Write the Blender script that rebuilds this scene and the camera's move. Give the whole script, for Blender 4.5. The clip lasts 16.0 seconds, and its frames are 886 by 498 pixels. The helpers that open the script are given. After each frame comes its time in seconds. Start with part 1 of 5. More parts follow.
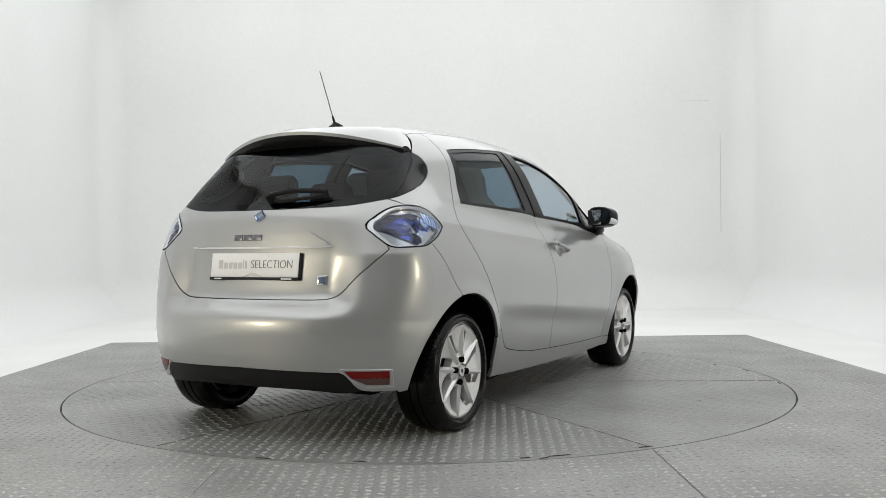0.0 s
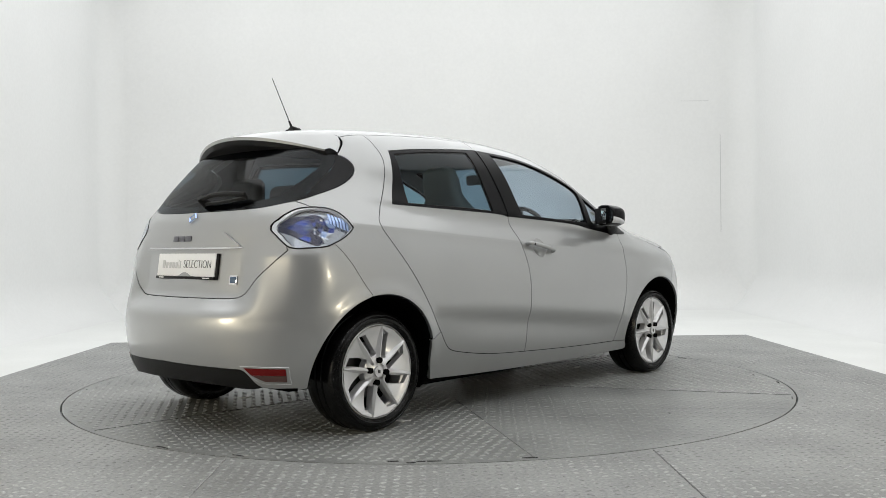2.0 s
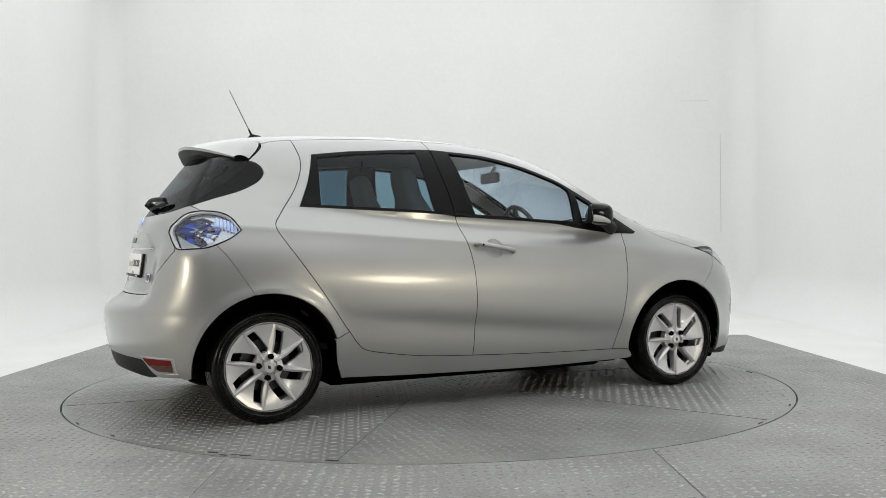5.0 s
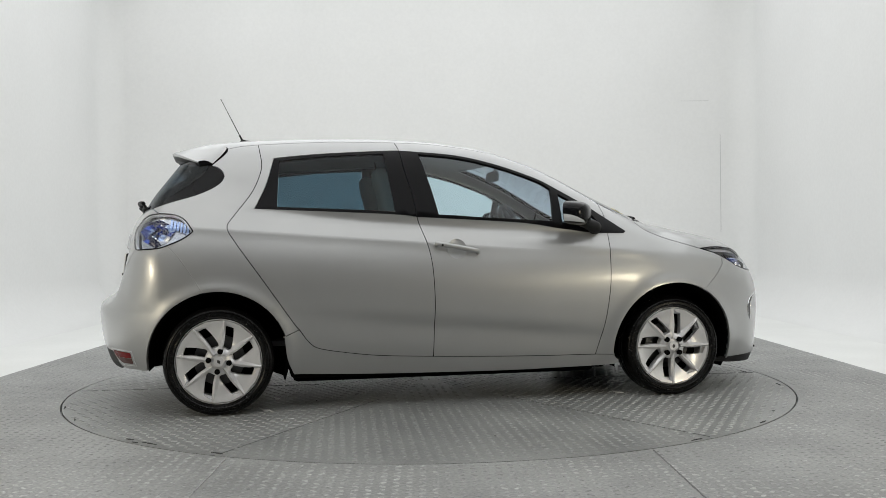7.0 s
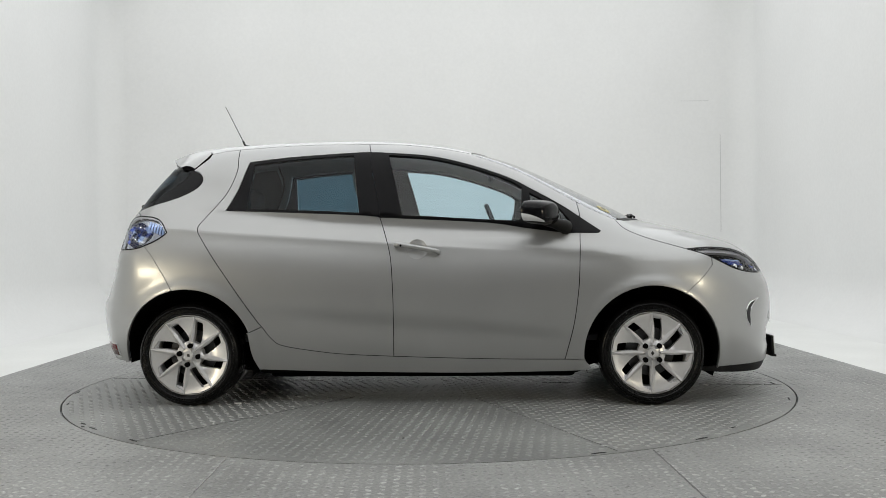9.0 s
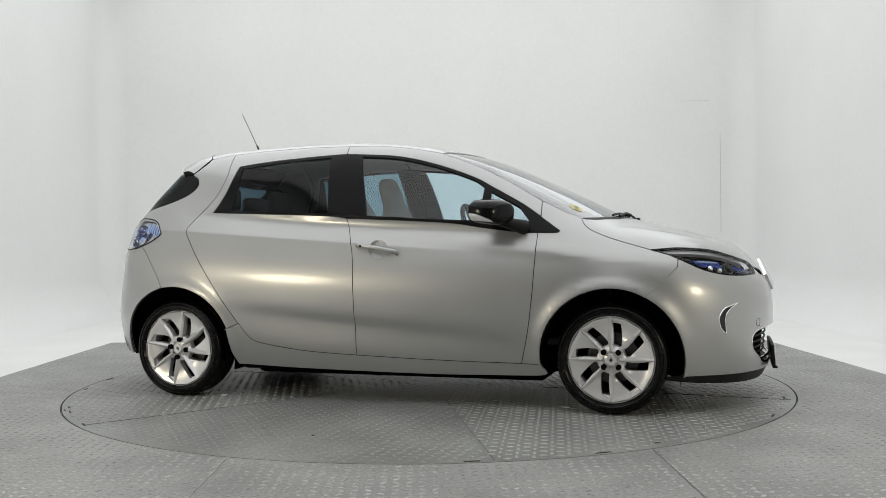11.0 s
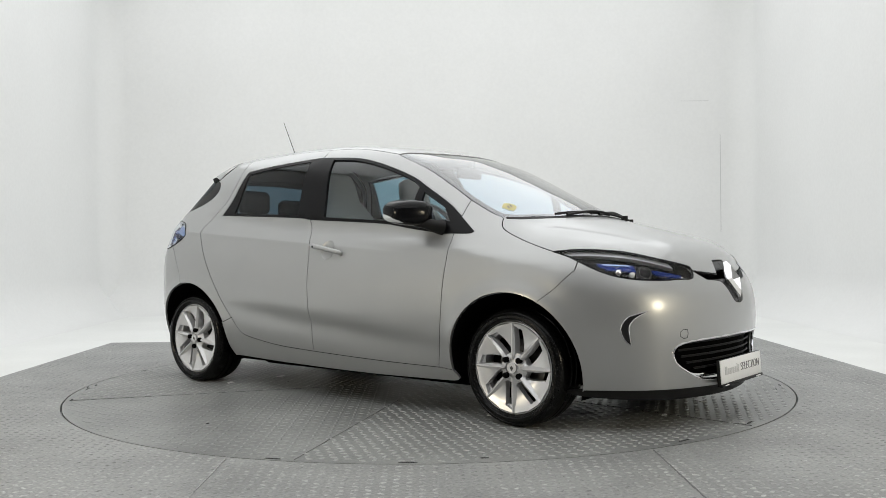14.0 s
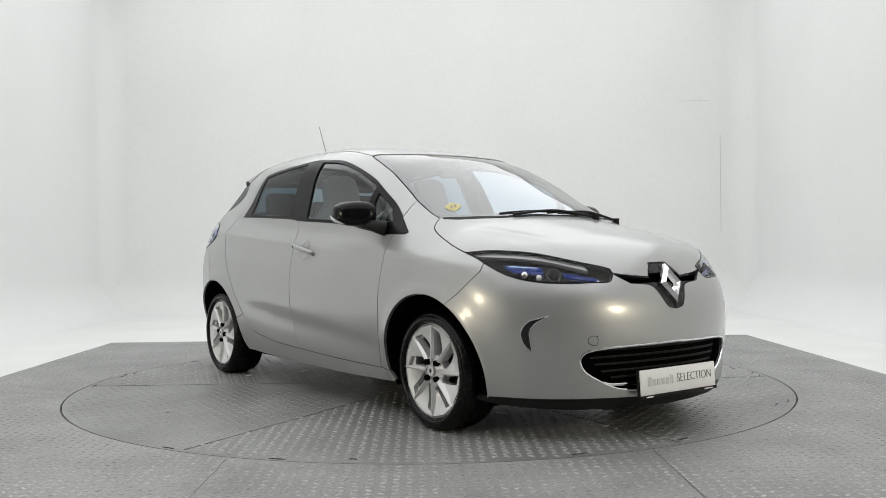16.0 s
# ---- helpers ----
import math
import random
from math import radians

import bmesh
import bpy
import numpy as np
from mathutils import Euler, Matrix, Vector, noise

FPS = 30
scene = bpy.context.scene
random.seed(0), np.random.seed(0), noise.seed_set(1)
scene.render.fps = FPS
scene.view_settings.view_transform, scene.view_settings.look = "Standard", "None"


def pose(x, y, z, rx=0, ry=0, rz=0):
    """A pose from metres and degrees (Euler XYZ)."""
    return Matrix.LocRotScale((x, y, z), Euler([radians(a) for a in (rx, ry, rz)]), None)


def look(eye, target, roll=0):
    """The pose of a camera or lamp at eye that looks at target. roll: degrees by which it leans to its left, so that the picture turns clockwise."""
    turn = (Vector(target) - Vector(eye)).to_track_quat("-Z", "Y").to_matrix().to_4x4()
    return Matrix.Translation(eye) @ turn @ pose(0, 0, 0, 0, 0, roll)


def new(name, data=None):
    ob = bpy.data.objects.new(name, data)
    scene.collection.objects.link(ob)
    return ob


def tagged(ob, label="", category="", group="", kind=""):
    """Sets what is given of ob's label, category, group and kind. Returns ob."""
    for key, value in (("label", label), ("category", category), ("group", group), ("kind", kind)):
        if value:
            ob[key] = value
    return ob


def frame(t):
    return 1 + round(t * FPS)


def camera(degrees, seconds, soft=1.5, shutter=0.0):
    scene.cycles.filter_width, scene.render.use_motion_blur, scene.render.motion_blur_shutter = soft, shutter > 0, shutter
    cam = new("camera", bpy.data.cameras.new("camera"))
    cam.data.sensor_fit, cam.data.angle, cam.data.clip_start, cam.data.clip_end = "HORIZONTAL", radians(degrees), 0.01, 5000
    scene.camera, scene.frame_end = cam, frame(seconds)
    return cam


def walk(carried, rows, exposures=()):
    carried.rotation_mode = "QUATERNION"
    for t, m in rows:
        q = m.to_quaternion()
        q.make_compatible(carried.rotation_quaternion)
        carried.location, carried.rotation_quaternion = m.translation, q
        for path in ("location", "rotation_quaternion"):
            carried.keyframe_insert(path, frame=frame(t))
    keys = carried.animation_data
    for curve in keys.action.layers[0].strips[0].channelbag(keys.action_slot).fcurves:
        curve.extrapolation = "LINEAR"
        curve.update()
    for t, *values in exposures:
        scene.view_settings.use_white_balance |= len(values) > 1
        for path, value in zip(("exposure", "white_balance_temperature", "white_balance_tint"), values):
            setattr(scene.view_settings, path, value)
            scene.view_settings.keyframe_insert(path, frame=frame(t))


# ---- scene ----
cam = camera(52.06, 16.0, 0.8)
walk(cam, [(0.0, look((0, -5.944, 0.897), (0.08903, 0.0, 0.868), -0.64)), (16.0, look((0, -5.944, 0.897), (0.08903, 0.0, 0.868), -0.64))],
     [(0.0, 0.02), (4.2, 0.01), (6.3, -0.12), (7.0, -0.13), (9.0, -0.15), (12.0, -0.14), (13.0, -0.05), (14.0, -0.03), (16.0, -0.04)])

# ---- light: a large ceiling softbox, two warm side spots beyond the view ----
world = bpy.data.worlds.new("studio_dark")
world.use_nodes = True
world.node_tree.nodes["Background"].inputs[0].default_value = (0.9, 0.95, 0.92, 1)
world.node_tree.nodes["Background"].inputs[1].default_value = 0.02
scene.world = world


def area_lamp(name, eye, target, sx, sy, watts, colour):
    d = bpy.data.lights.new(name, "AREA")
    d.shape, d.size, d.size_y, d.energy, d.color = "ELLIPSE" if sx < 1 else "RECTANGLE", sx, sy, watts, colour
    ob = new(name, d)
    ob.matrix_world = look(eye, target)
    return ob


area_lamp("ceiling_softbox", (0, 0.2, 4.77), (0, 0.2, 0), 8.8, 13.4, 412, (0.965, 0.98, 1.0))
area_lamp("side_spot", (-4.25, -4.15, 1.4), (0, 0, 0.7), 0.85, 0.75, 33, (1.0, 0.87, 0.62))
area_lamp("side_spot", (3.9, -4.75, 1.5), (0, 0, 0.7), 0.85, 0.6, 28, (1.0, 0.88, 0.64))


# ---- materials ----
def mat(name, colour, rough=0.5, metal=0.0, grain=0.0, scale=60.0, bump=0.0, coat=0.0, trans=0.0, ior=1.45, wear=0.0, wear_scale=3.0, spec=0.5):
    m = bpy.data.materials.new(name)
    m.use_nodes = True
    nt = m.node_tree
    b = nt.nodes["Principled BSDF"]
    b.inputs["Base Color"].default_value = (*colour, 1)
    b.inputs["Roughness"].default_value = rough
    b.inputs["Metallic"].default_value = metal
    b.inputs["Coat Weight"].default_value = coat
    b.inputs["Coat Roughness"].default_value = 0.12
    b.inputs["Transmission Weight"].default_value = trans
    b.inputs["IOR"].default_value = ior
    b.inputs["Specular IOR Level"].default_value = spec
    if grain or wear or bump:
        co = nt.nodes.new("ShaderNodeTexCoord")
        fine = nt.nodes.new("ShaderNodeTexNoise")
        fine.inputs["Scale"].default_value, fine.inputs["Detail"].default_value = scale, 6
        wide = nt.nodes.new("ShaderNodeTexNoise")
        wide.inputs["Scale"].default_value, wide.inputs["Detail"].default_value = wear_scale, 5
        for n in (fine, wide):
            nt.links.new(co.outputs["Object"], n.inputs["Vector"])
        last = None
        for n, amount in ((fine, grain), (wide, wear)):
            if not amount:
                continue
            r = nt.nodes.new("ShaderNodeMapRange")
            r.inputs["From Min"].default_value, r.inputs["From Max"].default_value = 0.3, 0.7
            r.inputs["To Min"].default_value, r.inputs["To Max"].default_value = 1 - amount, 1 + amount
            nt.links.new(n.outputs["Fac"], r.inputs["Value"])
            mul = nt.nodes.new("ShaderNodeMix")
            mul.data_type, mul.blend_type = "RGBA", "MULTIPLY"
            mul.inputs["Factor"].default_value = 1
            mul.inputs[6].default_value = (*colour, 1)
            if last:
                nt.links.new(last, mul.inputs[6])
            nt.links.new(r.outputs["Result"], mul.inputs[7])
            last = mul.outputs[2]
        if last:
            nt.links.new(last, b.inputs["Base Color"])
        if bump:
            bn = nt.nodes.new("ShaderNodeBump")
            bn.inputs["Strength"].default_value, bn.inputs["Distance"].default_value = bump, 0.002
            nt.links.new(fine.outputs["Fac"], bn.inputs["Height"])
            nt.links.new(bn.outputs["Normal"], b.inputs["Normal"])
    return m


PAINT = mat("silver_paint", (0.400, 0.406, 0.408), 0.37, 0.62, 0.05, 900, 0.0, 0.9, wear=0.02, wear_scale=4)
SURROUND = mat("satin_black_surround", (0.005, 0.005, 0.006), 0.3, spec=0.15)
GROUND = mat("dark_satin_ground", (0.018, 0.018, 0.019), 0.26, spec=0.35)
BLACK = mat("black_gloss", (0.005, 0.005, 0.006), 0.12, spec=0.2)
TRIM = mat("black_plastic", (0.009, 0.009, 0.009), 0.5, grain=0.15, scale=400, bump=0.1, spec=0.25)
DARK = mat("dark_cavity", (0.004, 0.004, 0.004), 0.9, spec=0.03)
RUBBER = mat("tyre_rubber", (0.005, 0.005, 0.005), 0.24, grain=0.25, scale=120, bump=0.06, wear=0.2, wear_scale=8, spec=0.22)
ALLOY = mat("silver_alloy", (0.72, 0.72, 0.73), 0.3, 0.45, 0.04, 300, coat=0.3)
CHROME = mat("chrome", (0.8, 0.8, 0.82), 0.08, 1.0)
MIRROR = mat("mirror_glass", (0.85, 0.87, 0.88), 0.02, 1.0)
STEEL = mat("brake_steel", (0.09, 0.09, 0.09), 0.35, 0.9, 0.15, 60)
WHITE_PLATE = mat("white_plate", (0.9, 0.9, 0.9), 0.35, grain=0.02)
LETTER = mat("grey_lettering", (0.16, 0.16, 0.17), 0.4)
PALE_LETTER = mat("pale_grey_print", (0.6, 0.6, 0.6), 0.4)
RED = mat("red_reflector", (0.16, 0.005, 0.005), 0.15, coat=0.1, spec=0.25)
CLEAR_GREY = mat("clear_reflector", (0.10, 0.055, 0.05), 0.15, coat=0.1, spec=0.3)
BLUE = mat("blue_lamp_tint", (0.008, 0.03, 0.22), 0.1, 0.2, coat=0.2, spec=0.3)
PALE = mat("frosted_lamp", (0.8, 0.82, 0.85), 0.12, 0.25, coat=0.7)
SEAT = mat("grey_upholstery", (0.42, 0.42, 0.41), 0.85, grain=0.1, scale=250, bump=0.2)
CABIN = mat("dark_cabin_plastic", (0.05, 0.05, 0.053), 0.6, grain=0.1, scale=300)
CABIN_PALE = mat("pale_cabin_plastic", (0.3, 0.3, 0.295), 0.6, grain=0.05, scale=300)
YELLOW = mat("yellow_sticker", (0.6, 0.54, 0.25), 0.5)
WALL = mat("white_studio_paint", (0.805, 0.81, 0.804), 0.75, grain=0.015, scale=25, wear=0.02, wear_scale=0.7, bump=0.05)
FLOORW = mat("white_floor_paint", (0.82, 0.83, 0.815), 0.5, grain=0.02, scale=40, wear=0.03, wear_scale=1.2)
PLATE = mat("worn_grey_deck_paint", (0.26, 0.264, 0.258), 0.45, 0.0, 0.25, 70, 0.3, wear=0.22, wear_scale=1.7)
TABLE_PLATE = mat("worn_grey_table_paint", (0.212, 0.217, 0.211), 0.36, 0.0, 0.22, 70, 0.25, wear=0.25, wear_scale=1.5)
# worn bars; their lighter colour also stands in for glossy reflections
BARS = mat("worn_gloss_toned_bars", (0.315, 0.32, 0.312), 0.28, 0.0, 0.2, 60, 0.2, wear=0.25, wear_scale=1.4)
LOW_BARS = mat("low_tread_bars", (0.262, 0.267, 0.26), 0.32, 0.0, 0.2, 60, 0.2, wear=0.2, wear_scale=1.4)
SOUTH = mat("dark_grey_rear_wall", (0.16, 0.16, 0.16), 0.8, grain=0.03, scale=8, wear=0.08, wear_scale=0.8)
DECK_BARS = mat("painted_tread_bars", (0.318, 0.322, 0.316), 0.45, 0.0, 0.45, 45, 0.3, wear=0.3, wear_scale=2.2)
JOINT = mat("faint_joint", (0.15, 0.15, 0.15), 0.7)
TABLE_JOINT = mat("worn_plate_joint", (0.15, 0.153, 0.15), 0.6, grain=0.3, scale=30)
GROOVE = mat("dark_gap", (0.012, 0.012, 0.012), 0.9)


def glass(name, tint, rough=0.0, gloss=0.06, edge=0.9):
    """Thin pane: clear through, with a Fresnel gloss over it."""
    m = bpy.data.materials.new(name)
    m.use_nodes = True
    nt = m.node_tree
    nt.nodes.remove(nt.nodes["Principled BSDF"])
    tr, gl, mx, lw, pw, ad = (nt.nodes.new("ShaderNode" + k) for k in ("BsdfTransparent", "BsdfGlossy", "MixShader", "LayerWeight", "Math", "Math"))
    tr.inputs[0].default_value = (*tint, 1)
    gl.inputs["Roughness"].default_value = rough
    lw.inputs["Blend"].default_value = 0.5
    pw.operation, pw.inputs[1].default_value = "POWER", 4.0
    ad.operation, ad.inputs[1].default_value, ad.inputs[2].default_value = "MULTIPLY_ADD", edge, gloss
    nt.links.new(lw.outputs["Facing"], pw.inputs[0])
    nt.links.new(pw.outputs[0], ad.inputs[0])
    nt.links.new(ad.outputs[0], mx.inputs[0])
    nt.links.new(tr.outputs[0], mx.inputs[1])
    nt.links.new(gl.outputs[0], mx.inputs[2])
    nt.links.new(mx.outputs[0], nt.nodes["Material Output"].inputs[0])
    return m


GLASS = glass("window_glass", (0.74, 0.87, 0.92))
PRIVACY = glass("tinted_glass", (0.21, 0.33, 0.39), gloss=0.025, edge=0.5)
REAR_TINT = glass("rear_tinted_glass", (0.23, 0.28, 0.32), gloss=0.025, edge=0.4)
LENS = glass("lamp_lens", (0.92, 0.94, 0.97), gloss=0.07, edge=0.6)
HEAD_LENS = glass("headlamp_lens", (0.95, 0.96, 0.98), gloss=0.025, edge=0.4)
SCREEN = glass("windscreen_glass", (0.78, 0.86, 0.97), gloss=0.28)


# ---- building helpers ----
def mesh_of(name, verts, faces, normals=None):
    me = bpy.data.meshes.new(name)
    me.from_pydata([tuple(map(float, v)) for v in verts], [], [tuple(map(int, f)) for f in faces])
    me.polygons.foreach_set("use_smooth", [True] * len(me.polygons))
    if normals is not None:
        me.normals_split_custom_set_from_vertices([tuple(map(float, n)) for n in normals])
    me.update()
    return me


def put(name, me, material, parent=None, label=""):
    ob = new(name, me)
    if material and not me.materials:
        me.materials.append(material)
    if parent is not None:
        ob.parent = parent
    return tagged(ob, label)


def part(name, bm, material, parent=None, label="", smooth=40):
    """Links a bmesh as one mesh object under a thing or a part."""
    me = bpy.data.meshes.new(name)
    bmesh.ops.recalc_face_normals(bm, faces=bm.faces)
    bm.to_mesh(me)
    bm.free()
    me.polygons.foreach_set("use_smooth", [True] * len(me.polygons))
    me.set_sharp_from_angle(angle=radians(smooth))
    return put(name, me, material, parent, label)


def box(bm, cx, cy, cz, sx, sy, sz, bevel=0.0, m=None, seg=2):
    made = bmesh.ops.create_cube(bm, size=1, matrix=(m or Matrix()) @ Matrix.Translation((cx, cy, cz)) @ Matrix.Diagonal((sx, sy, sz, 1)))
    if bevel:
        edges = list({e for v in made["verts"] for e in v.link_edges})
        bmesh.ops.bevel(bm, geom=edges, offset=bevel, segments=seg, affect="EDGES", profile=0.5, clamp_overlap=True)
    return bm


def cyl(bm, a, b, r, r2=None, seg=20):
    a, b = Vector(a), Vector(b)
    m = Matrix.Translation((a + b) / 2) @ (b - a).to_track_quat("Z", "Y").to_matrix().to_4x4()
    bmesh.ops.create_cone(bm, cap_ends=True, segments=seg, radius1=r, radius2=r if r2 is None else r2, depth=(b - a).length, matrix=m)
    return bm


def spun(bm, profile, seg=64, axis="y"):
    """Turns (radius, along) points round the y axis."""
    rings = []
    for i in range(seg):
        a = 2 * math.pi * i / seg
        rings.append([bm.verts.new((r * math.cos(a), s, r * math.sin(a))) for r, s in profile])
    for i in range(seg):
        p, q = rings[i], rings[(i + 1) % seg]
        for j in range(len(profile) - 1):
            bm.faces.new((p[j], p[j + 1], q[j + 1], q[j]))
    return bm


def tube(bm, pts, r, seg=8):
    pts = [Vector(p) for p in pts]
    rings = []
    for i, p in enumerate(pts):
        d = (pts[min(i + 1, len(pts) - 1)] - pts[max(i - 1, 0)]).normalized()
        u = d.orthogonal().normalized() if i == 0 else (u - d * u.dot(d)).normalized()
        w = d.cross(u)
        rr = r[i] if isinstance(r, (list, tuple)) else r
        rings.append([bm.verts.new(p + (u * math.cos(k * 2 * math.pi / seg) + w * math.sin(k * 2 * math.pi / seg)) * rr) for k in range(seg)])
    for a, b in zip(rings, rings[1:]):
        for k in range(seg):
            bm.faces.new((a[k], a[(k + 1) % seg], b[(k + 1) % seg], b[k]))
    bm.faces.new(rings[0][::-1])
    bm.faces.new(rings[-1])
    return bm


def words(text, size, material, parent, place, label, name="lettering", deep=0.0015):
    cu = bpy.data.curves.new(name, "FONT")
    cu.body, cu.size, cu.extrude, cu.align_x, cu.align_y = text, size, deep, "CENTER", "CENTER"
    cu.offset = -0.0011
    tmp = new(name, cu)
    me = bpy.data.meshes.new_from_object(tmp)
    bpy.data.objects.remove(tmp)
    ob = put(name, me, material, parent, label)
    ob.matrix_basis = place
    return ob


# ---- the room: x to the side, y away from the camera, z up from the deck ----
HALF, BACK, FRONT, CEIL, R_COVE = 4.65, 7.1, -8.0, 4.8, 0.55


def cove_wall(name, p, q, label):
    """A wall from p to q, its foot swept into the floor; the room lies to the left of p-q."""
    p, q = Vector((*p, 0)), Vector((*q, 0))
    inward = Vector((0, 0, 1)).cross(q - p).normalized()
    prof = [(R_COVE * (1 - math.sin(a)), R_COVE * (1 - math.cos(a))) for a in [math.pi / 2 * i / 14 for i in range(15)]] + [(0, CEIL + 0.1), (-0.15, CEIL + 0.1), (-0.15, -0.3), (R_COVE, -0.3)]
    bm = bmesh.new()
    ends = [[bm.verts.new(e + inward * d + Vector((0, 0, z - 0.045))) for d, z in prof] for e in (p, q)]
    n = len(prof)
    for i in range(n):
        bm.faces.new((ends[0][i], ends[0][(i + 1) % n], ends[1][(i + 1) % n], ends[1][i]))
    for e in ends:
        bm.faces.new(e)
    return tagged(part(name, bm, WALL, None, label, 30), kind="structure")


def build_room():
    cove_wall("wall_north", (HALF, BACK), (-HALF, BACK), "white painted studio back wall curving into the floor")
    cove_wall("wall_west", (-HALF, BACK), (-HALF, -1.6), "white painted studio side wall curving into the floor")
    cove_wall("wall_east", (HALF, -1.6), (HALF, BACK), "white painted studio side wall with faint marks")
    for sx, nm in ((-1, "wall_south_west"), (1, "wall_south_east")):
        tagged(part(nm, box(bmesh.new(), sx * (HALF + 0.1), (FRONT - 1.6) / 2, 2.3, 0.2, -1.6 - FRONT, 5.2), WALL, None, "plain white side wall beside the camera"), kind="structure")
    w = tagged(part("wall_south", box(bmesh.new(), 0, FRONT - 0.1, 2.3, 2 * HALF + 0.4, 0.2, 5.2), SOUTH, None, "plain dark grey wall closing the studio"), kind="structure")
    tagged(part("floor", box(bmesh.new(), 0, -0.5, -0.145, 2 * HALF, 15.2, 0.2), FLOORW, None, "white painted studio floor round the deck"), kind="structure")
    tagged(part("ceiling", box(bmesh.new(), 0, -0.5, CEIL + 0.1, 2 * HALF + 0.3, 15.4, 0.2), WALL, None, "white studio ceiling over the turntable"), kind="structure")

    for sx in (-1, 1):
        bm = bmesh.new()
        r = 0.32
        arc = [(sx * (HALF - r + r * math.sin(t)), BACK - r + r * math.cos(t)) for t in [math.pi / 2 * i / 12 for i in range(13)]] + [(sx * (HALF + 0.05), BACK + 0.05)]
        lo, hi = ([bm.verts.new((x, y, z)) for x, y in arc] for z in (-0.04, CEIL - 0.001))
        for i in range(len(arc)):
            j = (i + 1) % len(arc)
            bm.faces.new((lo[i], lo[j], hi[j], hi[i]))
        bm.faces.new(lo)
        bm.faces.new(hi)
        tagged(part("wall_corner_west" if sx < 0 else "wall_corner_east", bm, WALL, None, "white rounded corner between the studio walls", 30), kind="structure")
    # faint joints in the lining of the back wall, and a scuff
    for x, z, sx, sz in ((4.215, 1.74, 0.008, 1.4), (3.85, 2.93, 0.40, 0.006)):
        part("lining_joint", box(bmesh.new(), x, BACK - 0.0015, z, sx, 0.004, sz), mat("joint_grey", (0.57, 0.575, 0.57), 0.8), bpy.data.objects["wall_north"], "faint joint in the wall lining")


TABLE_R = 2.232


def lozenges(inside, x0, x1, y0, y1, pitch=0.052, turn=0.0, high=0.0028):
    """Raised tread bars in alternating directions, as vertices and faces."""
    shape = [(-1, 0), (-0.6, 0.42), (0.6, 0.42), (1, 0), (0.6, -0.42), (-0.6, -0.42)]
    verts, faces = [], []
    ca, sa = math.cos(turn), math.sin(turn)
    for i in range(int((x1 - x0) / pitch)):
        for j in range(int((y1 - y0) / pitch)):
            cx, cy = x0 + (i + 0.5) * pitch, y0 + (j + 0.5) * pitch
            if not inside(cx * ca - cy * sa, cx * sa + cy * ca):
                continue
            a = turn + (math.pi / 4 if (i + j) % 2 else -math.pi / 4)
            c, s = math.cos(a), math.sin(a)
            wx, wy = cx * ca - cy * sa, cx * sa + cy * ca
            base = len(verts)
            for k, z in ((0.39 * pitch, -0.001), (0.30 * pitch, high)):
                verts += [(wx + (px * c - py * s) * k, wy + (px * s + py * c) * k, z) for px, py in shape]
            faces.append(tuple(base + 6 + k for k in range(6)))
            faces += [(base + k, base + (k + 1) % 6, base + 6 + (k + 1) % 6, base + 6 + k) for k in range(6)]
    return verts, faces


def disc(r0, r1, z0, z1, seg=160):
    bm = bmesh.new()
    prof = [(r0, z0), (r0, z1), (r1, z1), (r1, z0)] if r0 > 0 else [(r1, z1), (r1, z0)]
    rings = [[bm.verts.new((r * math.cos(2 * math.pi * i / seg), r * math.sin(2 * math.pi * i / seg), z)) for r, z in prof] for i in range(seg)]
    for i in range(seg):
        p, q = rings[i], rings[(i + 1) % seg]
        for j in range(len(prof) - (0 if r0 > 0 else 1)):
            k = (j + 1) % len(prof)
            bm.faces.new((p[j], p[k], q[k], q[j]))
    if r0 <= 0:
        bm.faces.new([r[0] for r in rings])
    return bm


DECK = (-3.03, 3.03, -7.6, 2.72)


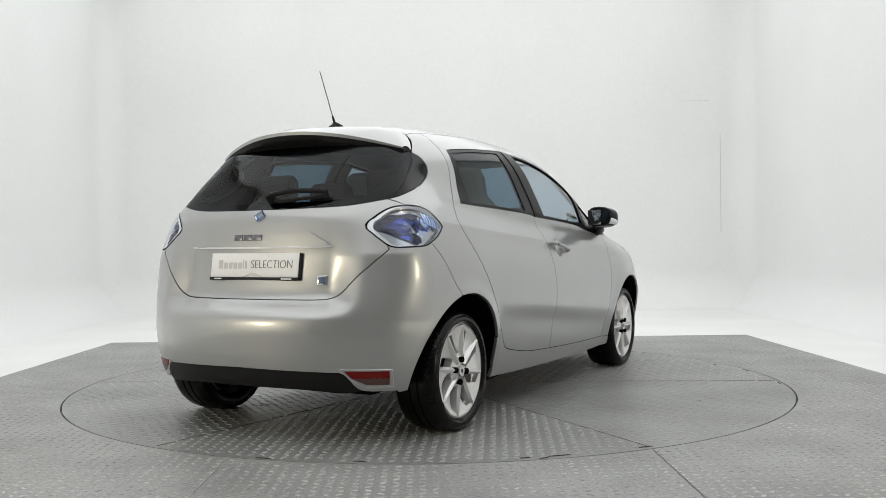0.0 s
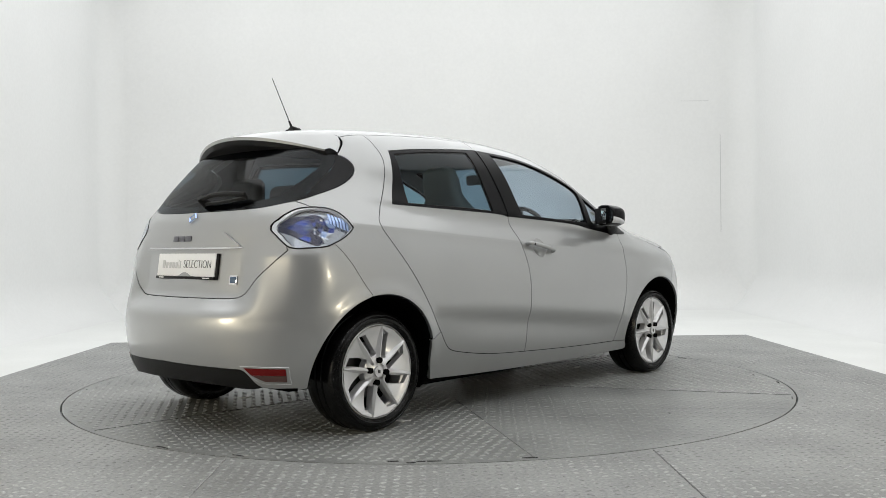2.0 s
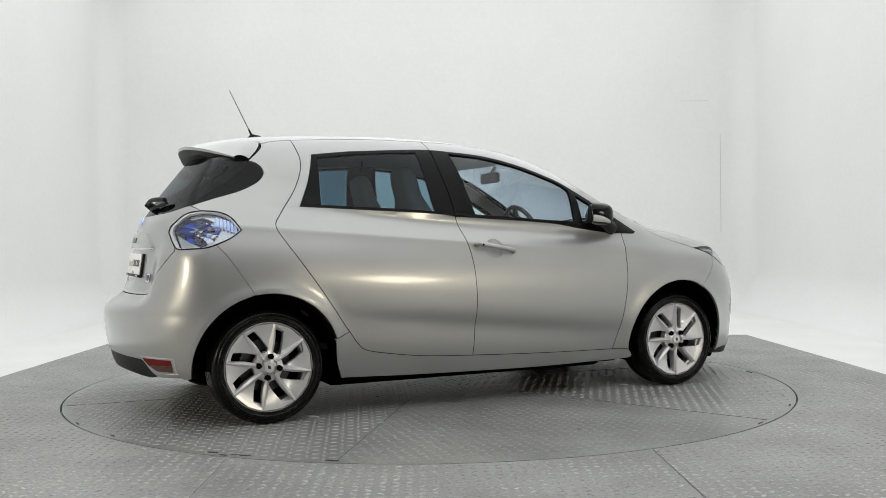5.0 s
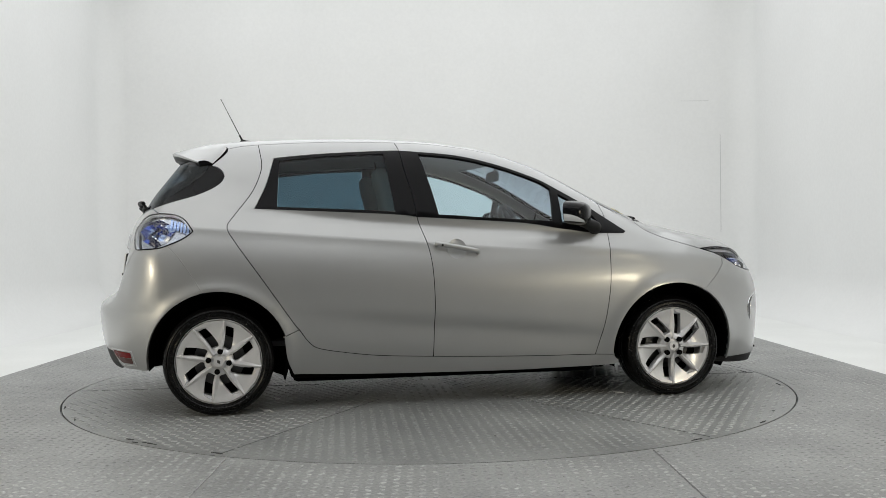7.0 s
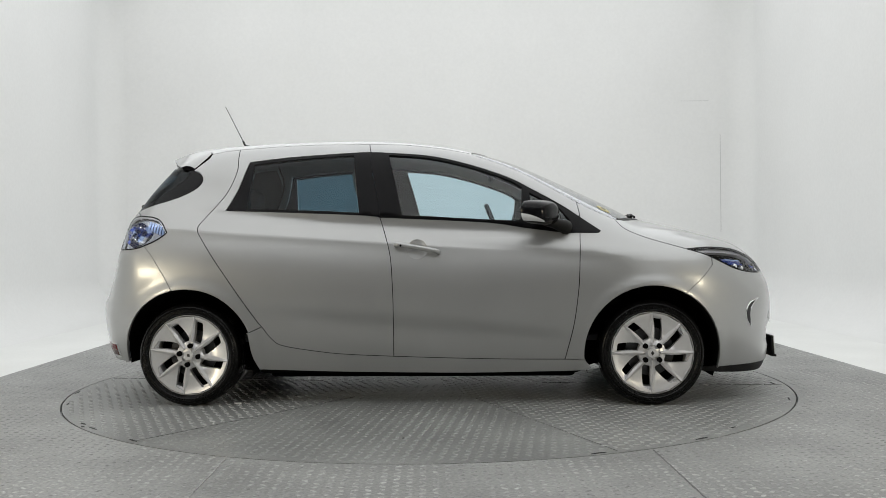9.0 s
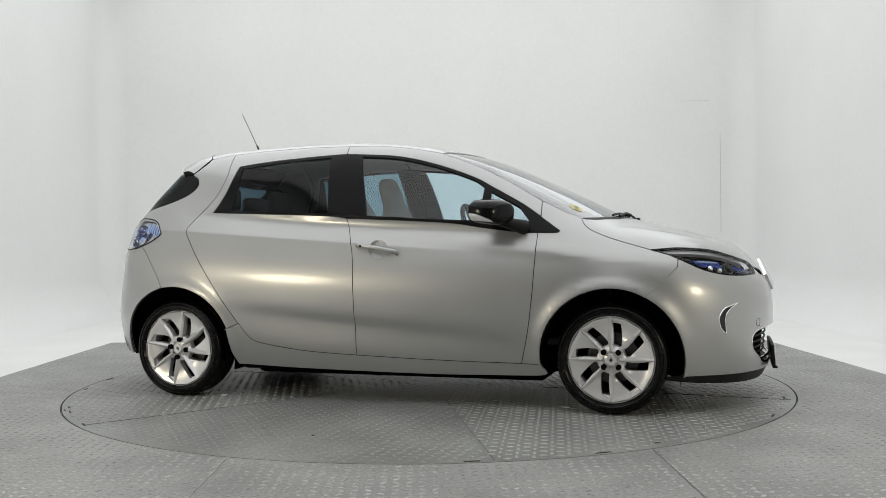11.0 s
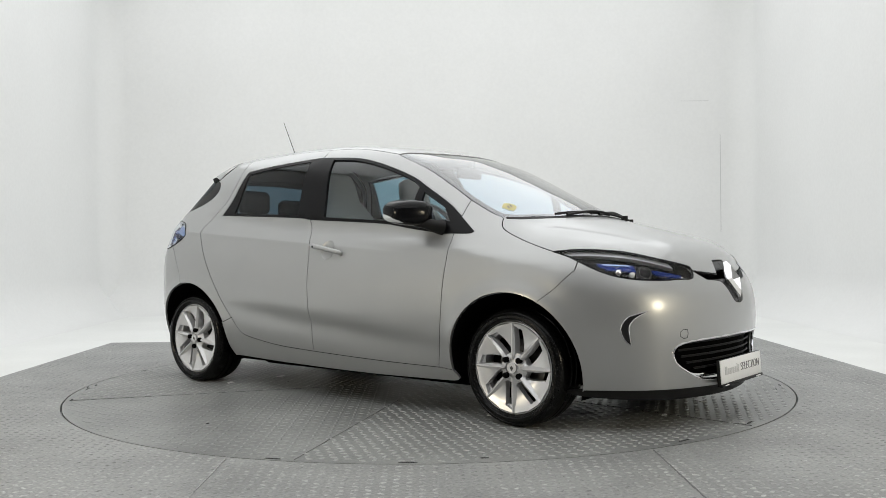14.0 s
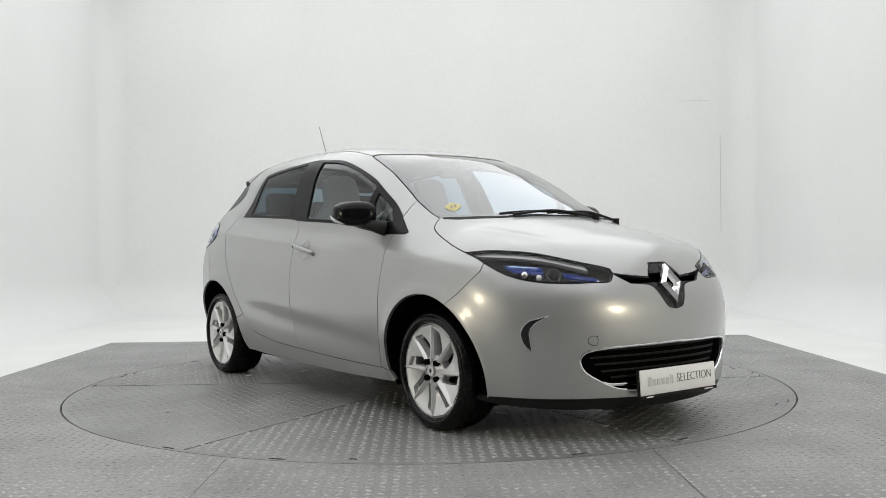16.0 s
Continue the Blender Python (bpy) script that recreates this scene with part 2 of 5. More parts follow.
def build_deck():
    """Square fixed deck with a round opening, and the turntable in it."""
    x0, x1, y0, y1 = DECK
    seg, ro = 160, TABLE_R + 0.009
    bm = bmesh.new()
    inner = [(ro * math.cos(2 * math.pi * i / seg), ro * math.sin(2 * math.pi * i / seg)) for i in range(seg)]
    outer = []
    for x, y in inner:
        kx = (x1 if x > 0 else -x0) / max(abs(x), 1e-6)
        ky = (y1 if y > 0 else -y0) / max(abs(y), 1e-6)
        k = min(kx, ky)
        outer.append((x * k, y * k))
    corners = [(x1, y1), (x0, y1), (x0, y0), (x1, y0)]
    for c in corners:
        i = min(range(seg), key=lambda n: (outer[n][0] - c[0]) ** 2 + (outer[n][1] - c[1]) ** 2)
        outer[i] = c
    rows = [[bm.verts.new((*p, z)) for p in ring] for ring, z in ((inner, -0.05), (inner, 0.0), (outer, 0.0), (outer, -0.04))]
    for i in range(seg):
        j = (i + 1) % seg
        for a, b in zip(rows, rows[1:]):
            bm.faces.new((a[i], b[i], b[j], a[j]))
    deck = tagged(part("deck", bm, PLATE, None, "worn grey painted steel tread-plate deck round the turntable", 30), kind="structure", category="floor")
    v, f = lozenges(lambda x, y: x * x + y * y > (ro + 0.03) ** 2, x0 + 0.02, x1 - 0.02, -3.4, y1 - 0.02, pitch=0.05, high=0.0018)
    tagged(put("tread", mesh_of("tread", v, f), DECK_BARS, deck, "worn raised tread bars"), kind="stuff")
    pit = tagged(part("turntable_pit", disc(0, TABLE_R + 0.05, -0.3, -0.06), GROOVE, None, "dark gap round the turntable rim"), kind="structure", category="gap")
    # a plate joint running from the rim to the front edge
    for (ax, ay), (bx, by) in (((0.957, -2.05), (0.955, -7.5)), ((-0.872, -2.1), (-0.885, -7.5))):
        l = math.hypot(bx - ax, by - ay)
        b = box(bmesh.new(), 0, 0, 0, l, 0.005, 0.003, m=Matrix.Translation(((ax + bx) / 2, (ay + by) / 2, 0.0012)) @ Matrix.Rotation(math.atan2(by - ay, bx - ax), 4, "Z"))
        part("plate_joint", b, JOINT if ax > 0 else DECK_BARS, deck, "dark joint between deck plates" if ax > 0 else "pale filled joint between deck plates")
    table_ob = tagged(part("turntable", disc(0, TABLE_R, -0.03, 0.0), TABLE_PLATE, None, "round grey steel tread-plate turntable under the car", 30), category="turntable")
    for k in range(6):
        a0 = radians(55 + 60 * k)
        inside = lambda x, y: 0.1 < math.hypot(x, y) < TABLE_R - 0.035 and 0.006 / max(math.hypot(x, y), 0.1) < (math.atan2(y, x) - a0) % (2 * math.pi) < math.pi / 3 - 0.006
        filled = k == 3      # one plate has lower bars, nearer the plate's tone
        v, f = lozenges(inside, -3.2, 3.2, -3.2, 3.2, turn=a0 + math.pi / 6, high=0.0016 if filled else 0.0028)
        tagged(put("tread", mesh_of("tread", v, f), LOW_BARS if filled else BARS, table_ob, "lower, fainter tread bars of one table plate" if filled else "worn raised tread bars of one table plate, lightened for gloss"), kind="stuff")
        part("plate_joint", box(bmesh.new(), TABLE_R / 2 + 0.35, 0, 0.0012, TABLE_R - 0.75, 0.0022, 0.0026, m=Matrix.Rotation(a0, 4, "Z")), TABLE_JOINT, table_ob, "faint joint between table plates")
    rnd = random.Random(4)
    scuff = mat("dark_scuff", (0.035, 0.035, 0.034), 0.7, grain=0.4, scale=90)
    for k in range(26):
        a = rnd.uniform(0, 2 * math.pi)
        rr = TABLE_R - abs(rnd.gauss(0.0, 0.03)) - 0.012 if k < 18 else rnd.uniform(0.6, 2.0)
        l, w = (rnd.uniform(0.03, 0.13), rnd.uniform(0.006, 0.016)) if k < 18 else (rnd.uniform(0.012, 0.03), rnd.uniform(0.008, 0.014))
        bm = bmesh.new()
        n = 9
        ring = [(l / 2 * math.cos(t) * rnd.uniform(0.6, 1.1), w / 2 * math.sin(t) * rnd.uniform(0.5, 1.2)) for t in [2 * math.pi * i / n for i in range(n)]]
        m = Matrix.Rotation(a, 4, "Z") @ Matrix.Translation((rr, 0, 0)) @ Matrix.Rotation(math.pi / 2 + rnd.gauss(0, 0.08 if k < 18 else 1.5), 4, "Z")
        lo = [bm.verts.new(m @ Vector((x, y, 0.0005))) for x, y in ring]
        hi = [bm.verts.new(m @ Vector((x * 0.8, y * 0.8, 0.0034))) for x, y in ring]
        bm.faces.new(hi)
        for i in range(n):
            bm.faces.new((lo[i], lo[(i + 1) % n], hi[(i + 1) % n], hi[i]))
        part("scuff", bm, scuff, table_ob, "dark scuff of rubber and dirt")
    flake = mat("white_paint_flake", (0.72, 0.72, 0.7), 0.6, grain=0.1, scale=80)
    for x, y, l, w in ((-1.06, -0.80, 0.10, 0.05), (-1.0, -0.43, 0.12, 0.035), (1.01, -0.72, 0.07, 0.03), (1.15, -0.36, 0.13, 0.05), (1.735, -0.185, 0.08, 0.03), (1.742, 0.30, 0.06, 0.04), (-0.917, 0.697, 0.07, 0.035), (-1.15, 0.43, 0.09, 0.03)):
        bm, n, turn = bmesh.new(), 13, rnd.uniform(0, 3)
        rim = [(l / 2 * math.cos(t) * rnd.uniform(0.5, 1.1), w / 2 * math.sin(t) * rnd.uniform(0.4, 1.2)) for t in [2 * math.pi * i / n for i in range(n)]]
        m = Matrix.Translation((x, y, 0)) @ Matrix.Rotation(turn, 4, "Z")
        lo = [bm.verts.new(m @ Vector((px, py, 0.0005))) for px, py in rim]
        hi = [bm.verts.new(m @ Vector((px * 0.9, py * 0.9, 0.0036))) for px, py in rim]
        bm.faces.new(hi)
        for i in range(n):
            bm.faces.new((lo[i], lo[(i + 1) % n], hi[(i + 1) % n], hi[i]))
        part("paint_flake", bm, flake, table_ob, "white flake of floor paint")
    return table_ob


build_room()
turntable = build_deck()


# ---- the car's skin ----
def table(points, blur, lo, hi, n=800):
    """A smooth curve through a few (at, value) knots, as a lookup function."""
    px, pv = (np.array(c, float) for c in zip(*points))
    at = np.linspace(lo, hi, n)
    val = np.interp(at, px, pv)
    reach = max(1, int(3 * blur / (hi - lo) * n))
    k = np.exp(-0.5 * (np.arange(-reach, reach + 1) * (hi - lo) / n / blur) ** 2)
    val = np.convolve(np.pad(val, reach, mode="edge"), k / k.sum(), mode="valid")
    return lambda q: np.interp(q, at, val)


# the car's main lines: x forward from the middle of the wheelbase, z up from the ground
TOP = table([(-2.2, 1.2), (-1.6, 1.468), (-1.5, 1.475), (-1.41, 1.492), (-1.19, 1.519), (-0.93, 1.532), (-0.6, 1.54), (-0.3, 1.539), (-0.1, 1.529), (0.17, 1.497),
             (0.34, 1.463), (0.53, 1.412), (0.71, 1.337), (0.89, 1.254), (1.07, 1.169), (1.18, 1.112), (1.29, 1.052), (1.43, 1.018), (1.6, 0.976), (1.78, 0.927),
             (1.92, 0.878), (2.03, 0.825), (2.1, 0.77), (2.3, 0.6)], 0.035, -2.3, 2.3)
CROWN = table([(-2, 0.09), (-0.5, 0.075), (0.2, 0.11), (0.6, 0.2), (0.9, 0.28), (1.15, 0.29), (1.35, 0.2), (1.7, 0.16), (2.1, 0.14)], 0.08, -2.3, 2.3)
TAIL = table([(0, -1.797), (0.17, -1.897), (0.28, -1.957), (0.4, -1.987), (0.52, -2.002), (0.59, -1.992), (0.625, -1.93), (0.66, -1.875), (0.75, -1.852), (0.87, -1.832), (0.95, -1.818), (1.035, -1.798), (1.12, -1.735), (1.2, -1.685), (1.3, -1.605), (1.42, -1.51), (1.6, -1.365)], 0.018, 0, 1.7)
TAIL_SIDE = table([(0.0, -1.797), (0.17, -1.897), (0.28, -1.957), (0.4, -1.987), (0.52, -2.0), (0.6, -1.976), (0.7, -1.93), (0.8, -1.884), (0.9, -1.845), (1.0, -1.81), (1.045, -1.793), (1.12, -1.735), (1.2, -1.685),
                   (1.3, -1.605), (1.42, -1.51), (1.6, -1.365)], 0.03, 0, 1.7)
NOSE = table([(0, 1.944), (0.1, 2.034), (0.18, 2.094), (0.3, 2.109), (0.38, 2.116), (0.48, 2.124), (0.57, 2.122), (0.66, 2.106), (0.74, 2.074), (0.82, 2.044), (1, 1.984), (1.6, 1.794)], 0.025, 0, 1.7)
WIDE = table([(-2.1, 0.70), (-1.9, 0.765), (-1.7, 0.81), (-1.45, 0.84), (-1.2, 0.852), (-0.8, 0.852), (0, 0.852), (0.8, 0.855), (1.2, 0.858), (1.4, 0.85), (1.6, 0.82), (1.8, 0.77), (2.0, 0.70), (2.2, 0.6)], 0.07, -2.3, 2.3)
WAIST = table([(-2.0, 0.70), (-1.3, 0.70), (-0.6, 0.65), (0.4, 0.62), (1.2, 0.64), (2.0, 0.56)], 0.15, -2.3, 2.3)
BELT = table([(-2.0, 1.19), (-1.07, 1.105), (-0.56, 1.08), (-0.1, 1.055), (0.39, 1.022), (0.82, 0.975), (1.02, 0.955), (1.6, 0.90), (2.2, 0.86)], 0.06, -2.3, 2.3)
BELT_Y = table([(-2.1, 0.4), (-1.7, 0.56), (-1.45, 0.645), (-1.09, 0.7), (-0.5, 0.742), (0, 0.757), (0.6, 0.762), (1.0, 0.748), (1.5, 0.70), (2.2, 0.6)], 0.08, -2.3, 2.3)
FOLD = lambda x: 0.989 - 0.074 * (x + 1.233)      # height of the shoulder fold
AXLES, HUB_Z = (-1.294, 1.294), 0.289


def smax(a, b, k):
    h = np.maximum(k - np.abs(a - b), 0) / k
    return np.maximum(a, b) + h * h * k / 4


def body(p):
    """Below 0 inside the car's skin."""
    x, y, z = p[..., 0], np.abs(p[..., 1]), p[..., 2]
    up = z - WAIST(x)
    low = WIDE(x) - np.where(up > 0, 0.82, 0.42) * up * up
    d = z - 0.43 + 0.09 * x
    low = low - 0.015 * np.exp(-(d / np.where(d > 0, 0.05, 0.09)) ** 2 - (x / 0.85) ** 4)   # hollow along the doors
    front = np.clip((x - 0.0) / 0.7, 0, 1)
    low = low + 0.007 * front * np.exp(-((z - BELT(x) + 0.10) / 0.035) ** 2)                # soft shoulder of the front
    fold_z = z - FOLD(x)
    low = low + 0.012 * (1 - front) * np.exp(-np.sqrt(fold_z ** 2 + 0.007 ** 2) / np.where(fold_z > 0, 0.055, 0.035))   # sharp shoulder fold of the rear
    for ax in AXLES:                                                                    # flared arches
        r = np.hypot(x - ax, z - HUB_Z)
        low = low + 0.019 * np.exp(-((r - 0.37) / 0.05) ** 2)
    h = z - BELT(x)
    glass = BELT_Y(x) - np.where(h > 0, 0.34 * h + 0.12 * h * h, -0.5 * h)
    side = y - smax(low, glass, 0.05)
    crease = 0.007 * np.exp(-((y - 0.60 + 0.30 * (x - 1.25)) / 0.05) ** 2) * np.clip((x - 1.25) / 0.15, 0, 1) * np.clip((1.95 - x) / 0.3, 0, 1)
    top = (z - TOP(x) + CROWN(x) * y * y - crease) * 0.9
    low_z = np.clip((0.85 - z) / 0.3, 0, 1)
    out = np.clip((y - 0.40) / 0.20, 0, 1)
    out = out * out * (3 - 2 * out)
    tail = TAIL(z) * (1 - out) + TAIL_SIDE(z) * out + (0.22 + 0.10 * low_z) * y * y + (0.1 + 0.14 * low_z) * y ** 4 - x
    nose = x - NOSE(z) + 0.41 * y * y + 0.25 * y ** 4
    k = 0.15 + 0.06 * np.clip((0.3 - x) / 0.5, 0, 1)
    f = smax(side, top, np.where(x > 1.2, 0.15, k))
    f = smax(f, tail, 0.10)
    return smax(f, nose, 0.16)

# ---- panels laid on the car's skin ----
NOSE_X, TAIL_X, TURN_R = 1.15, -1.0, 0.8


def rays(kind, uv):
    u, v = uv[:, 0], uv[:, 1]
    one, nil = np.ones_like(u), np.zeros_like(u)
    if kind == "side":
        return np.stack([u, -1.05 * one, v], 1), np.stack([nil, one, nil], 1), 1.0
    if kind == "top":
        return np.stack([u, v, 1.75 * one], 1), np.stack([nil, nil, -one], 1), 1.4
    a, sx, x0 = u / TURN_R, (1 if kind == "nose" else -1), (NOSE_X if kind == "nose" else TAIL_X)
    way = np.stack([sx * np.cos(a), np.sin(a), nil], 1)
    return np.stack([x0 * one, nil, v], 1) + way * 1.3, -way, 1.25


def lift(kind, uv):
    """Drops flat outline points onto the skin."""
    uv = np.asarray(uv, float)
    o, w, far = rays(kind, uv)
    s = np.linspace(0, far, 70)
    inside = body(o[:, None] + s[None, :, None] * w[:, None]) < 0
    first = np.where(inside.any(1), inside.argmax(1), 69)
    a, b = s[np.maximum(first - 1, 0)], s[first]
    for _ in range(18):
        m = (a + b) / 2
        deep = body(o + m[:, None] * w) < 0
        a, b = np.where(deep, a, m), np.where(deep, m, b)
    return o + b[:, None] * w


def flat(kind, p):
    if kind == "side":
        return p[:, [0, 2]]
    if kind == "top":
        return p[:, [0, 1]]
    sx, x0 = (1, NOSE_X) if kind == "nose" else (-1, TAIL_X)
    return np.stack([np.arctan2(p[:, 1], sx * (p[:, 0] - x0)) * TURN_R, p[:, 2]], 1)


def outward(p):
    e = 0.004
    g = np.stack([body(p + d) - body(p - d) for d in np.eye(3) * e], 1)
    return g / np.maximum(np.linalg.norm(g, axis=1), 1e-9)[:, None]


def smooth_line(pts, gap=0.02):
    """An even, smooth line through the knots."""
    p = np.asarray(pts, float)
    if len(p) > 2:
        q = np.vstack([2 * p[0] - p[1], p, 2 * p[-1] - p[-2]])
        out = []
        for i in range(1, len(q) - 2):
            t = np.linspace(0, 1, 16, endpoint=False)[:, None]
            a, b, c, d = q[i - 1], q[i], q[i + 1], q[i + 2]
            out.append(0.5 * (2 * b + (c - a) * t + (2 * a - 5 * b + 4 * c - d) * t ** 2 + (3 * b - a - 3 * c + d) * t ** 3))
        p = np.vstack(out + [p[-1:]])
    s = np.concatenate([[0], np.cumsum(np.linalg.norm(np.diff(p, axis=0), axis=1))])
    n = max(2, int(s[-1] / gap) + 1)
    return np.stack([np.interp(np.linspace(0, s[-1], n), s, p[:, k]) for k in range(p.shape[1])], 1)


def seg(kind, *pts):
    """A line on the skin. kind: side (x, z), top (x, y), rear and front (y, z)."""
    if kind in ("front", "rear"):
        sx, x0 = (1, NOSE_X) if kind == "front" else (-1, TAIL_X)
        out = []
        for y, z in smooth_line(pts):
            x = np.linspace(x0 + sx * 1.2, x0 - sx * 0.15, 500)
            k = (body(np.stack([x, np.full_like(x, y), np.full_like(x, z)], 1)) < 0).argmax()
            out.append((x[k], y, z))
        return np.array(out)
    return lift(kind, smooth_line(pts))


MIRRORED = np.array([1, -1, 1])


def both(half):
    """Closes a right half, which runs from midline to midline, into a whole loop."""
    return np.vstack([half, (half * MIRRORED)[::-1]])


def tidy(loop, gap):
    keep = [loop[0]]
    for p in loop[1:]:
        if np.linalg.norm(p - keep[-1]) > 0.004:
            keep.append(p)
    if np.linalg.norm(keep[0] - keep[-1]) < 0.004:
        keep.pop()
    p = np.array(keep)
    if gap:
        area = np.sum(p[:, 0] * np.roll(p[:, 1], -1) - np.roll(p[:, 0], -1) * p[:, 1])
        d = np.roll(p, -1, 0) - p
        d = d / np.linalg.norm(d, axis=1)[:, None]
        n = np.stack([-d[:, 1], d[:, 0]], 1) * np.sign(area)
        m = n + np.roll(n, 1, 0)
        m = m / np.maximum(np.linalg.norm(m, axis=1), 0.35)[:, None] ** 2 * 2 / 2
        p = p + m * gap
    return p


def within(q, loops):
    hit = np.zeros(len(q), bool)
    for lp in loops:
        a, b = lp, np.roll(lp, -1, 0)
        for (x0, y0), (x1, y1) in zip(a, b):
            if y0 != y1:
                cross = ((y0 > q[:, 1]) != (y1 > q[:, 1])) & (q[:, 0] < (x1 - x0) * (q[:, 1] - y0) / (y1 - y0) + x0)
                hit ^= cross
    return hit


from mathutils.geometry import delaunay_2d_cdt


def panel_mesh(name, kind, loops, off=0.0, gap=0.0042, step=0.03, fold=0.018):
    """A sheet on the skin inside the first loop and outside the others, its edges folded in."""
    flats = [tidy(flat(kind, lp), gap if i == 0 else -gap) for i, lp in enumerate(loops)]
    verts, edges = [], []
    for lp in flats:
        base = len(verts)
        verts += [tuple(p) for p in lp]
        edges += [(base + i, base + (i + 1) % len(lp)) for i in range(len(lp))]
    edge_pts = np.array(verts)
    lo, hi = edge_pts.min(0), edge_pts.max(0)
    gx, gy = np.meshgrid(np.arange(lo[0] + step / 2, hi[0], step), np.arange(lo[1] + step / 2, hi[1], step))
    q = np.stack([gx.ravel(), gy.ravel()], 1)
    if kind == "side" and step >= 0.02:      # rows of points along the shoulder fold
        q = q[(np.abs(q[:, 1] - FOLD(q[:, 0])) > 0.034) | (q[:, 0] > 0.6)]
        along = np.arange(lo[0] + 0.008, min(hi[0], 0.6), 0.022)
        q = np.concatenate([q] + [np.stack([along, FOLD(along) + dv], 1) for dv in (-0.027, -0.014, -0.005, 0.0, 0.005, 0.014, 0.027)])
    q = q[within(q, flats)]
    if len(q):
        near = np.min(np.linalg.norm(q[:, None] - edge_pts[None], axis=2), axis=1)
        q = q[near > min(step * 0.4, 0.008)]
    pts = [Vector(p) for p in verts] + [Vector(p) for p in q]
    v2, _, f2, _, _, _ = delaunay_2d_cdt(pts, edges, [], 0, 1e-5)
    uv = np.array([tuple(v) for v in v2])
    tri = np.array([f for f in f2 if len(f) == 3])
    tri = tri[within(uv[tri].mean(1), flats)]
    p = lift(kind, uv)
    n = outward(p)
    p = p + n * off
    a, b, c = p[tri[:, 0]], p[tri[:, 1]], p[tri[:, 2]]
    turn = np.einsum("ij,ij->i", np.cross(b - a, c - a), n[tri[:, 0]]) < 0
    tri[turn] = tri[turn][:, ::-1]
    faces = [tuple(t) for t in tri]
    if fold:
        seen = {}
        for f in faces:
            for i in range(3):
                e = (f[i], f[(i + 1) % 3])
                seen[e] = True
        rim = [e for e in seen if (e[1], e[0]) not in seen]
        vs, ns = list(p), list(n)
        for i, j in rim:
            d = np.cross(p[j] - p[i], n[i])
            d = d / max(np.linalg.norm(d), 1e-9)
            base = len(vs)
            vs += [p[i], p[j], p[j] - n[j] * fold, p[i] - n[i] * fold]
            ns += [d] * 4
            faces.append((base, base + 3, base + 2, base + 1))
        p, n = np.array(vs), np.array(ns)
    return p, faces, n


def panel(name, kind, loops, material, parent, label="", mirror=True, shadow=True, **kw):
    """One part for a middle panel, or two, left and right, for a side panel."""
    p, f, n = panel_mesh(name, kind, loops, **kw)
    out = [put(name, mesh_of(name, p, f, n), material, parent, label)]
    if mirror:
        out.append(put(name, mesh_of(name, p * MIRRORED, [t[::-1] for t in f], n * MIRRORED), material, parent, label))
    for ob in out:
        ob.visible_shadow = shadow
    return out


def cat(*lines):
    return np.vstack(lines)


def arch(ax, z_from, z_to, r=0.372, rise=0.0, n=40, front_first=True):
    """The wheel opening's edge in side view, from the front foot over the top to the rear foot."""
    a0, a1 = math.asin((z_from - HUB_Z) / r), math.pi - math.asin((z_to - HUB_Z) / r)
    return [(ax + r * math.cos(a), HUB_Z + (r + rise * max(math.sin(a), 0)) * math.sin(a)) for a in np.linspace(a0, a1, n)]


car = new("car")
tagged(car, "silver five-door electric hatchback on a turntable", "car")

# lines shared by neighbouring panels, on the right-hand side
B_SEAM = seg("side", (-0.134, 0.276), (-0.131, 0.45), (-0.131, 0.629), (-0.148, 0.847), (-0.21, 1.054))
B_TOP = seg("side", (-0.21, 1.054), (-0.226, 1.168), (-0.266, 1.334), (-0.279, 1.441))
B_ROOF = seg("side", (-0.279, 1.441), (-0.29, 1.475), (-0.296, 1.497))
REAR_SEAM = seg("side", (-0.87, 0.448), (-0.894, 0.477), (-1.047, 0.7), (-1.202, 0.922), (-1.244, 1.003), (-1.207, 1.067), (-1.11, 1.2), (-1.06, 1.33), (-1.068, 1.43), (-1.077, 1.478))
DOOR_FOOT_R = seg("side", (-0.134, 0.276), (-0.4, 0.289), (-0.569, 0.307), (-0.759, 0.34), (-0.82, 0.38), (-0.87, 0.448))
DOOR_FOOT_F = seg("side", (-0.134, 0.276), (0.191, 0.265), (0.5, 0.258), (0.817, 0.255))
F_SEAM = seg("side", (0.817, 0.255), (0.861, 0.434), (0.886, 0.6), (0.897, 0.72), (0.906, 0.898), (0.909, 0.957))
F_SEAM_UP = seg("side", (0.909, 0.957), (0.915, 1.05), (0.905, 1.133))
BELT_R = seg("side", (-0.21, 1.054), (-0.313, 1.068), (-0.572, 1.082), (-0.933, 1.098), (-1.098, 1.105))
BELT_F = seg("side", (-0.21, 1.054), (-0.101, 1.049), (0.388, 1.019), (0.614, 0.985), (0.826, 0.957), (0.909, 0.957))
WIN_REAR_EDGE = seg("side", (-1.098, 1.105), (-1.066, 1.17), (-1.032, 1.247), (-0.99, 1.391))
WIN_TOP_R = seg("side", (-0.99, 1.391), (-0.85, 1.407), (-0.7, 1.42), (-0.362, 1.439), (-0.279, 1.441))
WIN_TOP_F = seg("side", (-0.279, 1.441), (-0.182, 1.435), (0.064, 1.412), (0.294, 1.356), (0.519, 1.276), (0.64, 1.212), (0.804, 1.119), (0.913, 1.045))
A_EDGE = seg("side", (0.905, 1.133), (0.74, 1.23), (0.55, 1.33), (0.30, 1.428))
A_EDGE_LOW = seg("side", (1.141, 1.025), (1.04, 1.066), (0.905, 1.133))
ROOF_EDGE_F = seg("side", (0.30, 1.428), (0.1, 1.466), (-0.1, 1.49), (-0.296, 1.497))
